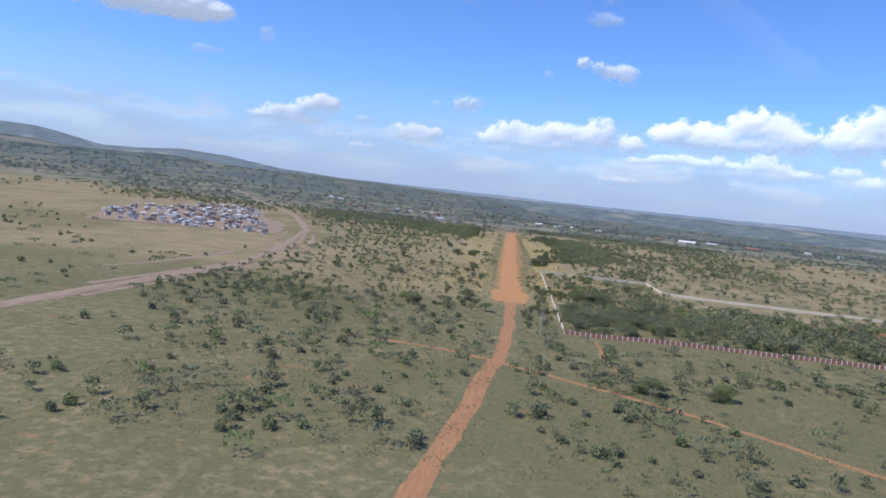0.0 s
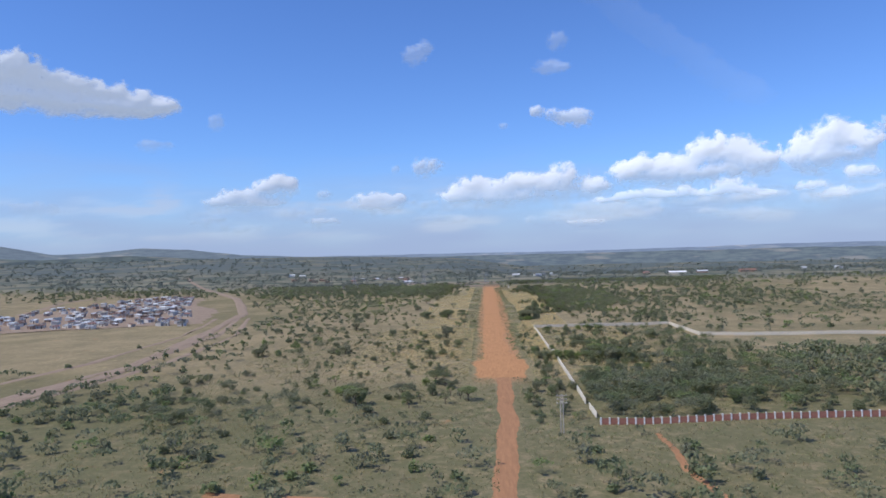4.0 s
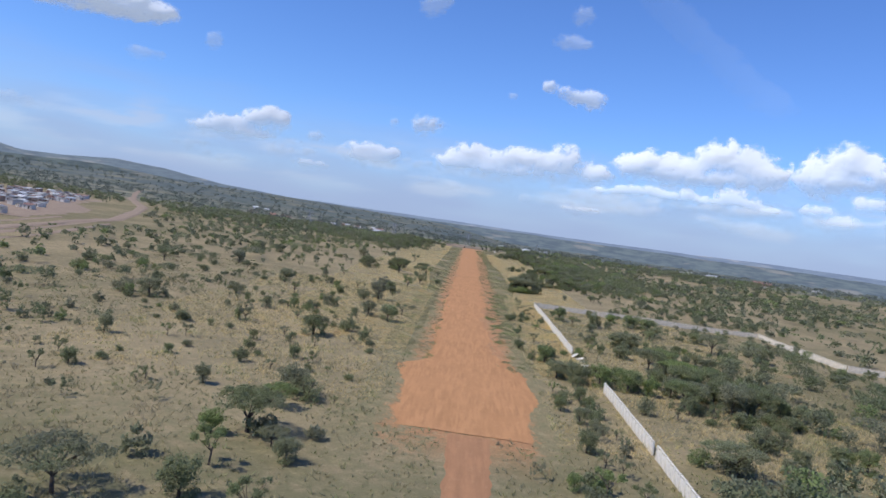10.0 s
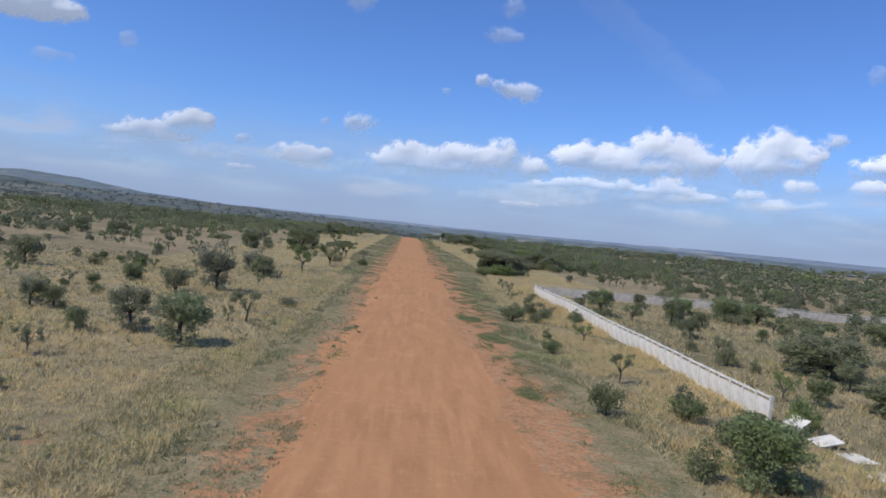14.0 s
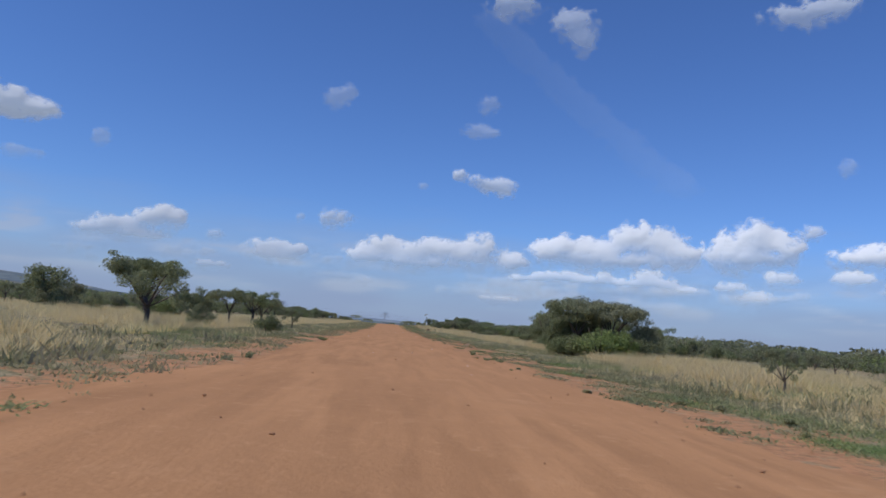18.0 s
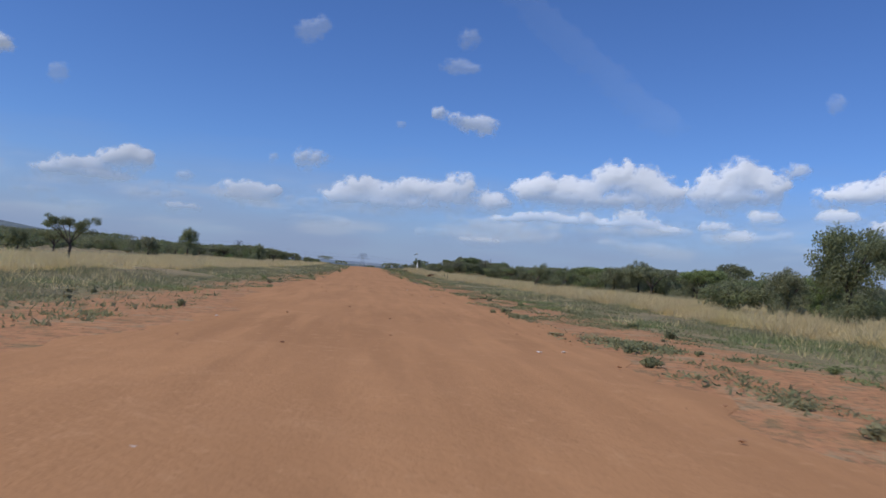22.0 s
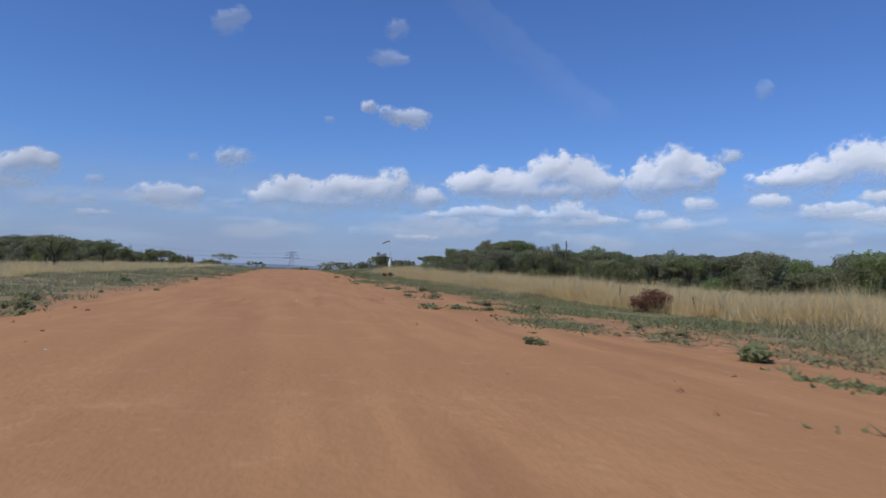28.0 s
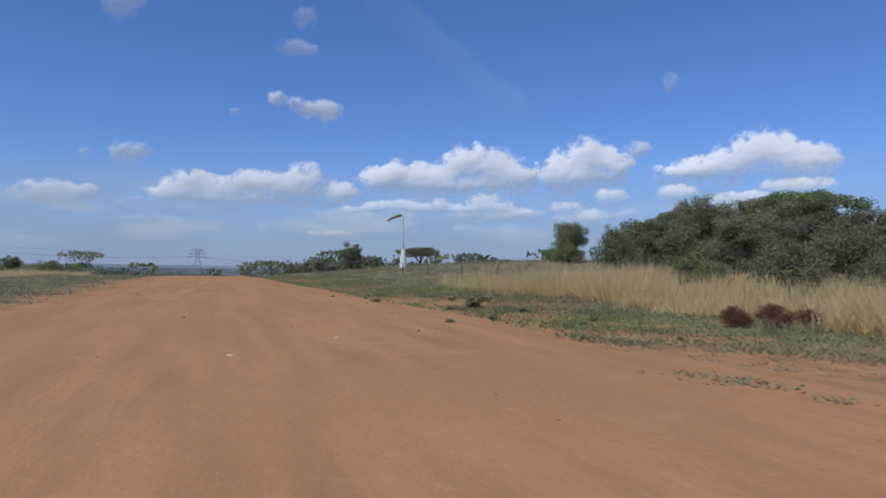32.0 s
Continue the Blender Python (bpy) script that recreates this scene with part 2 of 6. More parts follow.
    bump(nt, b, calc(nt, "ADD", fine, mid), 0.5, 0.15)
    return m


def dirt_material(name, col=(0.487, 0.25, 0.114), dark=(0.375, 0.19, 0.086), pale=(0.57, 0.32, 0.162)):
    m, nt, b = material(name)
    co = world_coord(nt)
    mp = nt.nodes.new("ShaderNodeMapping")
    mp.inputs["Scale"].default_value = (1.0, 0.1, 1.0)
    nt.links.new(co, mp.inputs["Vector"])
    streak = noise_tex(nt, mp.outputs[0], 1.3, 4, 0.6)
    clod = noise_tex(nt, co, 2.6, 6, 0.8)
    pebble = noise_tex(nt, co, 26.0, 3, 0.6)
    big, mid, fine = noise_tex(nt, co, 0.06, 5), noise_tex(nt, co, 0.6, 6, 0.7), noise_tex(nt, co, 9.0, 4, 0.7)
    c = mix(nt, grey(nt, streak, 0.32, 0.64), dark, col)
    c = mix(nt, calc(nt, "MULTIPLY", grey(nt, big, 0.42, 0.62), 0.4), c, col)
    c = mix(nt, calc(nt, "MULTIPLY", grey(nt, noise_tex(nt, mp.outputs[0], 0.55, 3, 0.5), 0.5, 0.64), 0.5), c, dark)
    c = mix(nt, calc(nt, "MULTIPLY", grey(nt, noise_tex(nt, co, 0.2, 5, 0.65), 0.46, 0.62), 0.75), c, tuple(0.5 * (a + d) for a, d in zip(dark, col)))
    c = mix(nt, calc(nt, "MULTIPLY", grey(nt, mid, 0.55, 0.75), 0.5), c, pale)
    c = mix(nt, calc(nt, "MULTIPLY", grey(nt, fine, 0.5, 0.8), 0.3), c, dark)
    c = mix(nt, calc(nt, "MULTIPLY", grey(nt, clod, 0.58, 0.72), 0.4), c, tuple(v * 0.78 for v in dark))
    c = mix(nt, calc(nt, "MULTIPLY", grey(nt, clod, 0.44, 0.34), 0.45), c, pale)
    c = mix(nt, calc(nt, "MULTIPLY", grey(nt, pebble, 0.68, 0.74), 0.7), c, tuple(min(1.0, v * 1.25) for v in pale))
    nt.links.new(c, b.inputs["Base Color"])
    b.inputs["Roughness"].default_value = 0.95
    b.inputs["Specular IOR Level"].default_value = 0.1
    bump(nt, b, calc(nt, "ADD", calc(nt, "MULTIPLY", fine, 0.4), mid), 0.6, 0.06)
    return m


def leaf_material(name, col, dark, dry, trans=0.25, fresh=0.5, hues=True):
    """Leaves that differ spray by spray, tree by tree and place by place."""
    m, nt, b = material(name)
    co = obj_coord(nt)
    own = nt.nodes.new("ShaderNodeAttribute")
    own.attribute_name = "tree"
    rnd = calc(nt, "FRACT", calc(nt, "ADD", nt.nodes.new("ShaderNodeObjectInfo").outputs["Random"], own.outputs["Fac"]))
    isl = nt.nodes.new("ShaderNodeNewGeometry").outputs["Random Per Island"]
    if hues:        # dark green, olive, greyish thorn, fresh green
        sat = tuple(v * k for v, k in zip(col, (0.90, 1.06, 0.72)))
        grey_leaf = tuple(0.45 * (a + q) for a, q in zip(dry, (0.25, 0.25, 0.17)))
        base = ramp(nt, rnd, ((0.0, dark), (0.32, tuple(0.5 * (a + q) for a, q in zip(col, dark))), (0.56, tuple(0.55 * a + 0.45 * q for a, q in zip(col, dry))),
                              (0.72, grey_leaf), (0.84, tuple(0.6 * a + 0.4 * q for a, q in zip(dark, grey_leaf))), (0.97, sat)))
        c = mix(nt, calc(nt, "MULTIPLY", isl, 0.5), base, tuple(v * 0.72 for v in dark))
    else:
        c = mix(nt, isl, dark, col)
        c = mix(nt, calc(nt, "MULTIPLY", rnd, 0.48), c, dry)
    c = mix(nt, calc(nt, "MULTIPLY", grey(nt, noise_tex(nt, co, 0.9, 3), 0.45, 0.7), 0.5), c, dark)
    place = noise_tex(nt, world_coord(nt), 0.11, 2, 0.5)
    c = mix(nt, calc(nt, "MULTIPLY", grey(nt, place, 0.52, 0.66), 0.35 if hues else 0.65), c, dry)
    c = mix(nt, calc(nt, "MULTIPLY", calc(nt, "SUBTRACT", 1.0, grey(nt, place, 0.34, 0.46)), fresh), c, tuple(v * k for v, k in zip(col, (0.85, 1.12, 0.7))))
    nt.links.new(c, b.inputs["Base Color"])
    b.inputs["Roughness"].default_value = 0.75
    b.inputs["Specular IOR Level"].default_value = 0.15
    tr = nt.nodes.new("ShaderNodeBsdfTranslucent")
    nt.links.new(c, tr.inputs["Color"])
    ms = nt.nodes.new("ShaderNodeMixShader")
    ms.inputs[0].default_value = trans
    nt.links.new(b.outputs[0], ms.inputs[1])
    nt.links.new(tr.outputs[0], ms.inputs[2])
    nt.links.new(ms.outputs[0], nt.nodes["Material Output"].inputs["Surface"])
    return m


M_LAND = land_material()
M_STRIP = dirt_material("red_laterite")
M_TRACK = dirt_material("track_earth", (0.40, 0.208, 0.105), (0.29, 0.152, 0.08), (0.46, 0.268, 0.145))
M_ROAD = dirt_material("grey_brown_road", (0.33, 0.25, 0.18), (0.24, 0.175, 0.125), (0.40, 0.32, 0.24))
M_LEAF = leaf_material("acacia_leaf", (0.342, 0.365, 0.185), (0.232, 0.252, 0.13), (0.36, 0.342, 0.235), 0.5, 0.22)
M_SHRUB = leaf_material("shrub_leaf", (0.31, 0.338, 0.162), (0.21, 0.232, 0.114), (0.33, 0.312, 0.205), 0.5, 0.22)
M_WOODS = leaf_material("thorn_scrub_leaf", (0.292, 0.312, 0.168), (0.19, 0.21, 0.115), (0.31, 0.298, 0.205), 0.45, 0.18)
# far trees: distance haze mixed into the leaf colour, greyer and bluer
M_HAZED_LEAF = leaf_material("hazed_leaf", (0.205, 0.225, 0.18), (0.16, 0.182, 0.15), (0.21, 0.212, 0.17), 0.3, 0.15, False)
M_GRASS = leaf_material("dry_grass", (0.90, 0.74, 0.41), (0.66, 0.52, 0.27), (0.77, 0.63, 0.34), 0.55, 0.12, False)
M_SWARD = leaf_material("mixed_sward", (0.44, 0.39, 0.22), (0.26, 0.25, 0.13), (0.40, 0.33, 0.21), 0.45, 0.3, False)
M_WEED = leaf_material("green_weed", (0.325, 0.335, 0.17), (0.215, 0.23, 0.115), (0.44, 0.375, 0.215), 0.45, 0.35, False)
M_TURF = leaf_material("green_turf", (0.315, 0.35, 0.155), (0.20, 0.235, 0.10), (0.36, 0.325, 0.17), 0.45, 0.5, False)
M_BARK = worn("acacia_bark", (0.13, 0.10, 0.075), (0.06, 0.047, 0.036), 4.0, 0.9)

# ---- ground ----
def spaced(marks):
    """Grid lines: (start, step) pairs up to a last mark."""
    out = []
    for (a, s), (b, _) in zip(marks, marks[1:]):
        out += list(np.arange(a, b - 1e-6, s))
    return np.array(out + [marks[-1][0]])


gx = spaced([(-4700, 180), (-1820, 60), (-620, 20), (-200, 8), (-56, 2.0), (68, 6), (200, 20), (620, 60), (1820, 180), (4700, 0)])
gy = spaced([(-900, 60), (-180, 12), (60, 4), (760, 10), (1000, 40), (1800, 100), (4700, 0)])
X, Y = np.meshgrid(gx, gy)
Z = land(X, Y)
nx, ny = len(gx), len(gy)
idx = np.arange(nx * ny).reshape(ny, nx)
quads = np.stack([idx[:-1, :-1], idx[:-1, 1:], idx[1:, 1:], idx[1:, :-1]], -1).reshape(-1, 4)
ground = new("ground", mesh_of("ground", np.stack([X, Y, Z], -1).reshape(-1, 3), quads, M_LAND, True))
tagged(ground, "dry tan savanna grassland with patches of red earth", "ground", kind="structure")


def ribbon(name, line, half, mat, label, lift=0.03, step=2.0, rag=0.5, across=8, seed=0):
    """A strip of bare earth that follows the land along a line of (x, y) points; ragged edges; half width by y or a number."""
    pts = np.array(line, float)
    seg = np.hypot(*np.diff(pts, axis=0).T)
    s = np.concatenate([[0], np.cumsum(seg)])
    n = max(2, int(s[-1] / step))
    u = np.linspace(0, s[-1], n)
    cx, cy = np.interp(u, s, pts[:, 0]), np.interp(u, s, pts[:, 1])
    for _ in range(3):
        cx[1:-1] = (cx[:-2] + 2 * cx[1:-1] + cx[2:]) / 4
        cy[1:-1] = (cy[:-2] + 2 * cy[1:-1] + cy[2:]) / 4
    tx, ty = np.gradient(cx), np.gradient(cy)
    ln = np.hypot(tx, ty)
    nxv, nyv = ty / ln, -tx / ln
    rs = np.random.RandomState(seed)

    def ragged():
        r = rs.normal(size=n) * rag * 0.22
        w = np.convolve(rs.normal(size=n + 10), np.ones(11) / 11, "valid") * rag * 3.2
        return r + w
    hl = (half(cy, -1) if callable(half) else np.full(n, half)) + ragged()
    hr = (half(cy, 1) if callable(half) else np.full(n, half)) + ragged()
    k = np.linspace(-1, 1, across + 1)
    offs = np.where(k[None] < 0, k[None] * hl[:, None], k[None] * hr[:, None])
    vx, vy = cx[:, None] + nxv[:, None] * offs, cy[:, None] + nyv[:, None] * offs
    crown = lift * (1 - 0.9 * np.abs(k[None]) ** 6)
    vz = land(vx, vy) + crown + 0.02 * wavy(vx, vy, 1.7, seed)* (np.abs(k[None]) < 0.99)
    ids = np.arange(n * (across + 1)).reshape(n, across + 1)
    q = np.stack([ids[:-1, :-1], ids[:-1, 1:], ids[1:, 1:], ids[1:, :-1]], -1).reshape(-1, 4)
    ob = new(name, mesh_of(name, np.stack([vx, vy, vz], -1).reshape(-1, 3), q, mat, True))
    return tagged(ob, label, name.replace("_", " "), kind="structure")


EDGE_Y = (131, 157, 168, 171, 175, 200, 260, 276, 300, 373, 420, 540, 600, 700, 766)
EDGE_W = (-5.6, -7.7, -8.6, -8.7, -5.4, -5.3, -6.0, -6.8, -5.7, -5.5, -6.1, -7.0, -7.0, -6.6, -6.2)
EDGE_E = (11.9, 13.6, 13.0, 12.7, 12.2, 7.2, 5.8, 8.0, 7.9, 6.4, 7.2, 8.6, 7.3, 5.0, 4.2)


def strip_half(y, side):
    """Half width of the strip: a square pad at the southern end, then an even ribbon."""
    edge = np.interp(y, EDGE_Y, EDGE_W if side < 0 else EDGE_E)
    return (edge - axis(y)) * side


ribbon("runway", [(axis(y), y) for y in (131.6, 134, *range(140, 766, 6))], strip_half, M_STRIP,
       "red laterite dirt runway with wheel marks and ragged grassy edges", 0.07, 0.7, 0.6, 24, 3)
ribbon("turning_clearing", [(-130, 836), (-60, 818), (-8, 812)], 7.0, M_ROAD, "bare brown earth track across the end of the runway", 1.2, 2.0, 1.2, 8, 33)
M_BURNT = dirt_material("burnt_stubble", (0.11, 0.095, 0.075), (0.075, 0.065, 0.055), (0.16, 0.135, 0.10))
ribbon("burnt_field", [(-250, 880), (-140, 872), (-30, 876)], 40.0, M_BURNT, "dark burnt stubble field beyond the runway end", 0.6, 6.0, 6.0, 12, 34)
ribbon("earth_bank", [(-150, 985), (-70, 990), (40, 1000)], 7.0, M_ROAD, "pale bare earth bank across the plain", 1.5, 4.0, 1.5, 8, 35)
ribbon("access_track", [(-14, -130), (-6, -60), (-3.5, -31), (0.9, -1), (3.2, 60), (3.4, 98), (3.5, 131)], 2.6, M_TRACK,
       "narrow red earth track leading to the runway", 0.05, 1.2, 0.3, 8, 4)
ribbon("cross_track", [(-60, 6), (-18, 0), (-2, -7), (32, -27), (49, -37), (68, -51), (98, -77), (150, -110)], 1.4, M_TRACK,
       "narrow orange dirt track crossing the bush", 0.05, 1.5, 0.3, 6, 5)
ribbon("foot_path", [(41, 50), (41.5, 36), (40.5, 17), (46, -20)], 0.8, M_TRACK, "worn red foot path through grass", 0.05, 1.0, 0.25, 4, 6)
ribbon("dirt_road", [(-215, -700), (-200, -250), (-188, -60), (-178, 20), (-172, 78), (-160, 150), (-176, 280), (-205, 440), (-235, 520), (-275, 620), (-370, 790), (-650, 1370), (-800, 1700)],
       4.4, M_ROAD, "graded grey-brown dirt road curving past the settlement", 0.5, 5.0, 0.8, 8, 7)
for k, (off, wide) in enumerate(((-14, 1.8), (11, 2.2), (24, 1.5))):
    ribbon("side_track", [(-196 + off, 60 - 2 * off), (-186 + off, 110 - off), (-174 + off, 180), (-178 + off * 0.9, 290), (-203 + off * 0.7, 400)], wide, M_ROAD,
           "worn brown earth track beside the dirt road", 0.3, 4.0, 0.9, 4, 8 + k)

# ---- vegetation ----
def leaf_cloud(centres, radii, count, size, rs, flat=0.6, up=0.35):
    """Small pointed leaf sprays scattered through ellipsoid clumps."""
    pick = rs.choice(len(centres), count, p=np.array(radii) ** 2 / np.sum(np.array(radii) ** 2))
    d = rs.normal(size=(count, 3))
    d /= np.linalg.norm(d, axis=1)[:, None]
    r = np.array(radii)[pick] * rs.rand(count) ** 0.36 * (1.0 + 0.22 * rs.rand(count) ** 4)
    c = np.array(centres)[pick] + d * r[:, None] * np.array([1, 1, flat])
    nrm = d * 0.6 + rs.normal(size=(count, 3)) * 0.6 + np.array([0, 0, up])
    nrm /= np.linalg.norm(nrm, axis=1)[:, None]
    a = np.cross(nrm, rs.normal(size=(count, 3)))
    a /= np.linalg.norm(a, axis=1)[:, None] + 1e-9
    b = np.cross(nrm, a)
    s = size * (0.6 + 0.8 * rs.rand(count))[:, None]
    v = np.stack([c + a * s * 1.15, c - a * s * 0.6 + b * s * 0.6, c - a * s * 0.6 - b * s * 0.6], 1).reshape(-1, 3)
    return v, np.arange(count * 3).reshape(-1, 3)


def tree_shape(kind, seed):
    """Limbs and leaf clumps of one tree or shrub about its own foot."""
    rs = np.random.RandomState(seed)
    limbs, centres, radii = [], [], []
    if kind == "umbrella":                    # flat-topped acacia
        h, spread = 5.2 + rs.rand() * 1.5, 3.6 + rs.rand()
        fork = h * 0.32
        limbs.append(tube([(0, 0, -0.3), (0.1, 0.05, fork * 0.5), (0.15, -0.05, fork)], [0.26, 0.2, 0.17], 7))
        n = 7
        for i in range(n):
            a = 2 * math.pi * (i + rs.rand() * 0.5) / n
            rr = spread * (0.55 + 0.4 * rs.rand())
            tip = (rr * math.cos(a), rr * math.sin(a), h * (0.74 + 0.12 * rs.rand()))
            mid = (tip[0] * 0.45 + rs.normal() * 0.2, tip[1] * 0.45 + rs.normal() * 0.2, fork + (tip[2] - fork) * 0.55)
            limbs.append(tube([(0.1, 0, fork * 0.9), mid, tip], [0.12, 0.08, 0.03], 5))
            for k in range(11):
                b, q = a + rs.normal() * 0.35, spread * (0.15 + 0.9 * rs.rand() ** 0.7)
                centres.append((q * math.cos(b), q * math.sin(b), h * 0.9 - 0.11 * q * q / spread * 1.6 - 0.35 * abs(rs.normal()) - 0.15 * (k % 3)))
                radii.append(0.5 + 0.45 * rs.rand())
            for k in range(3):
                b, q = a + rs.normal() * 0.4, rr * (0.6 + 0.5 * rs.rand())
                centres.append((q * math.cos(b), q * math.sin(b), h * (0.56 + 0.14 * rs.rand())))
                radii.append(0.4 + 0.4 * rs.rand())
    elif kind == "round":                     # broad rounded crown
        h = 4.6 + rs.rand() * 1.2
        limbs.append(tube([(0, 0, -0.3), (0.08, 0, h * 0.2), (0.0, 0.1, h * 0.38)], [0.22, 0.17, 0.13], 7))
        for i in range(6):
            a = 2 * math.pi * (i + rs.rand()) / 6
            tip = (1.5 * math.cos(a), 1.5 * math.sin(a), h * (0.6 + 0.2 * rs.rand()))
            limbs.append(tube([(0, 0, h * 0.3), (tip[0] * 0.5, tip[1] * 0.5, h * 0.5), tip], [0.09, 0.06, 0.025], 5))
        for k in range(64):
            d = rs.normal(size=3)
            d /= np.linalg.norm(d)
            q = (0.35 + 0.65 * rs.rand() ** 0.6) * (1 + 0.14 * rs.normal())
            zc = h * 0.58 + d[2] * (1.75 if d[2] > 0 else 1.9) * q
            centres.append((d[0] * 1.95 * q, d[1] * 1.95 * q, max(zc, 0.7)))
            radii.append(0.38 + 0.34 * rs.rand())
        for k in range(16):                   # low skirts of leaf
            b, q = rs.rand() * 6.28, 0.9 + 0.9 * rs.rand()
            centres.append((q * math.cos(b), q * math.sin(b), 0.45 + 0.9 * rs.rand()))
            radii.append(0.3 + 0.3 * rs.rand())
    elif kind == "open":                      # thin crown with gaps
        h = 3.6 + rs.rand()
        limbs.append(tube([(0, 0, -0.2), (0.15, 0.1, h * 0.25), (0.05, 0.2, h * 0.45)], [0.14, 0.11, 0.08], 6))
        for i in range(7):
            a = 2 * math.pi * (i + rs.rand()) / 7
            q = 1.0 + 0.9 * rs.rand()
            tip = (q * math.cos(a), q * math.sin(a), h * (0.55 + 0.4 * rs.rand()))
            limbs.append(tube([(0.05, 0.1, h * 0.3), (tip[0] * 0.5, tip[1] * 0.5, tip[2] * 0.75), tip], [0.06, 0.04, 0.012], 4))
            for k in range(5):
                centres.append((tip[0] * (0.55 + 0.6 * rs.rand()), tip[1] * (0.7 + 0.4 * rs.rand()), tip[2] + rs.normal() * 0.35))
                radii.append(0.22 + 0.3 * rs.rand())
    else:                                     # shrub, leafy to the ground
        h = 2.0 + rs.rand() * 0.8
        for i in range(6):
            a = 2 * math.pi * (i + rs.rand()) / 6
            tip = (0.8 * math.cos(a), 0.8 * math.sin(a), h * (0.55 + 0.4 * rs.rand()))
            limbs.append(tube([(0.05 * math.cos(a), 0.05 * math.sin(a), -0.15), (tip[0] * 0.4, tip[1] * 0.4, tip[2] * 0.5), tip], [0.05, 0.035, 0.012], 4))
        for k in range(44):
            a, q = rs.rand() * 6.28, rs.rand() ** 0.6
            centres.append((1.25 * q * math.cos(a), 1.25 * q * math.sin(a), 0.45 + (h - 0.6) * rs.rand() * (1 - 0.45 * q)))
            radii.append(0.26 + 0.32 * rs.rand())
    return limbs, centres, radii


LEAVES = {"umbrella": (19000, 0.08, 0.5), "round": (15000, 0.074, 0.85), "open": (8400, 0.05, 0.75), "shrub": (5000, 0.062, 0.85)}
WORDS = {"umbrella": ("acacia_tree", "flat-topped green acacia tree with a forked brown trunk in grass", "tree"),
         "round": ("bushveld_tree", "round-crowned dark green tree standing in dry grass", "tree"),
         "open": ("thorn_tree", "small open-crowned thorn tree with thin branches", "tree"),
         "shrub": ("shrub", "leafy olive-green shrub growing down to the ground", "shrub")}
KIND_MAT = {"umbrella": M_LEAF, "round": M_LEAF, "open": M_LEAF, "shrub": M_SHRUB}
near_plants, line_plants, rough_plants, thicket_plants = {}, {}, {}, {}
for ki, kind in enumerate(LEAVES):
    for k in range(3):
        limbs, centres, radii = tree_shape(kind, 40 + ki * 10 + k)
        n, size, flat = LEAVES[kind]
        rs = np.random.RandomState(900 + ki * 10 + k)
        v, f = leaf_cloud(centres, radii, n, size, rs, flat)
        near_plants[kind, k] = (mesh_of("trunk", *joined(limbs), M_BARK, True), mesh_of("crown", v, f, KIND_MAT[kind]))
        v, f = leaf_cloud(centres, radii, n // 3, size * 1.55, rs, flat)
        line_plants[kind, k] = (near_plants[kind, k][0], mesh_of("crown", v, f, KIND_MAT[kind]))
        rough_plants[kind, k] = leaf_cloud(centres, radii, 75, size * 7.8, rs, flat)[0]
        thicket_plants[kind, k] = leaf_cloud(centres, radii, 520, size * 3.1, rs, flat)[0]


def plant(kind, k, x, y, scale=1.0, turn=0.0, tall=1.0, label="", detail=0):
    """One tree as a thing: its trunk, with the crown under it."""
    trunk_me, crown_me = (near_plants, line_plants)[detail][kind, k % 3]
    name, words, cat = WORDS[kind]
    ob = new(name)
    ob.empty_display_size = 0.3
    ob.matrix_world = Matrix.LocRotScale((x, y, ground_z(x, y)), Euler((0, 0, turn)), (scale, scale, scale * tall))
    part("trunk", trunk_me, ob)
    part("crown", crown_me, ob)
    return tagged(ob, label or words, cat, "bushveld trees" if cat == "tree" else "bushveld shrubs")


def scatter(count, x0, x1, y0, y1, rs, clump=0.0, size=30.0, seed=1.0):
    """Random places in a rectangle, thinned where a smooth field is low, and off the strip, tracks and walls."""
    x, y = rs.uniform(x0, x1, count) + rs.normal(size=count) * min(10.0, (x1 - x0) * 0.05), rs.uniform(y0, y1, count) + rs.normal(size=count) * 10.0
    x = np.where((x0 > 30) & (x0 < 60) & (x < x0), 2 * x0 - x, x)
    keep = wavy(x, y, size, seed) > (-2 if clump == 0 else clump - rs.rand(count) * 0.8)
    off = np.abs(x - axis(y))
    keep &= off > np.where(y < 120, 6.5, np.where(y > 790, 0.0, 14.5))
    keep &= ~((np.abs(x - 27) < 2.2) & (y > 50) & (y < 300))
    keep &= ~((y > 40) & (y < 66 + (x - 28) * 0.06) & (x > 26) & (x < 190) & ((y > 56) | (rs.rand(count) < 0.8)))
    keep &= ~((np.abs(y - 294 - (x - 25) * 0.08) < 2.5) & (x > 22) & (x < 108))
    keep &= ~((np.abs(x - 107.5) < 2.5) & (y > 240) & (y < 304)) & ~((np.abs(y - 244 + (x - 108) * 0.08) < 2.5) & (x > 106))
    keep &= ~((x > 112) & (x < 215) & (y > 203) & (y < 240))                     # mown lawn inside the wall
    keep &= ~((x > -350) & (x < -192) & (y > 170 - (x + 192) * 0.3) & (y < 372) & (rs.rand(count) < 0.94))   # cleared field below the settlement
    keep &= np.abs(x - np.interp(y, [-250, 20, 280, 440, 620, 790, 1370], [-200, -175, -176, -205, -275, -370, -650])) > 10
    keep &= ~((x < -208) & (x > -440) & (y > 335) & (y < 660) & (x < -200 - 0.42 * (y - 350)))
    keep &= ~((x > -320) & (x < -150) & (y > 1290) & (y < 1425)) & ~((x > 250) & (x < 560) & (y > 1120) & (y < 1345))     # clear ground round the far houses
    return x[keep], y[keep]


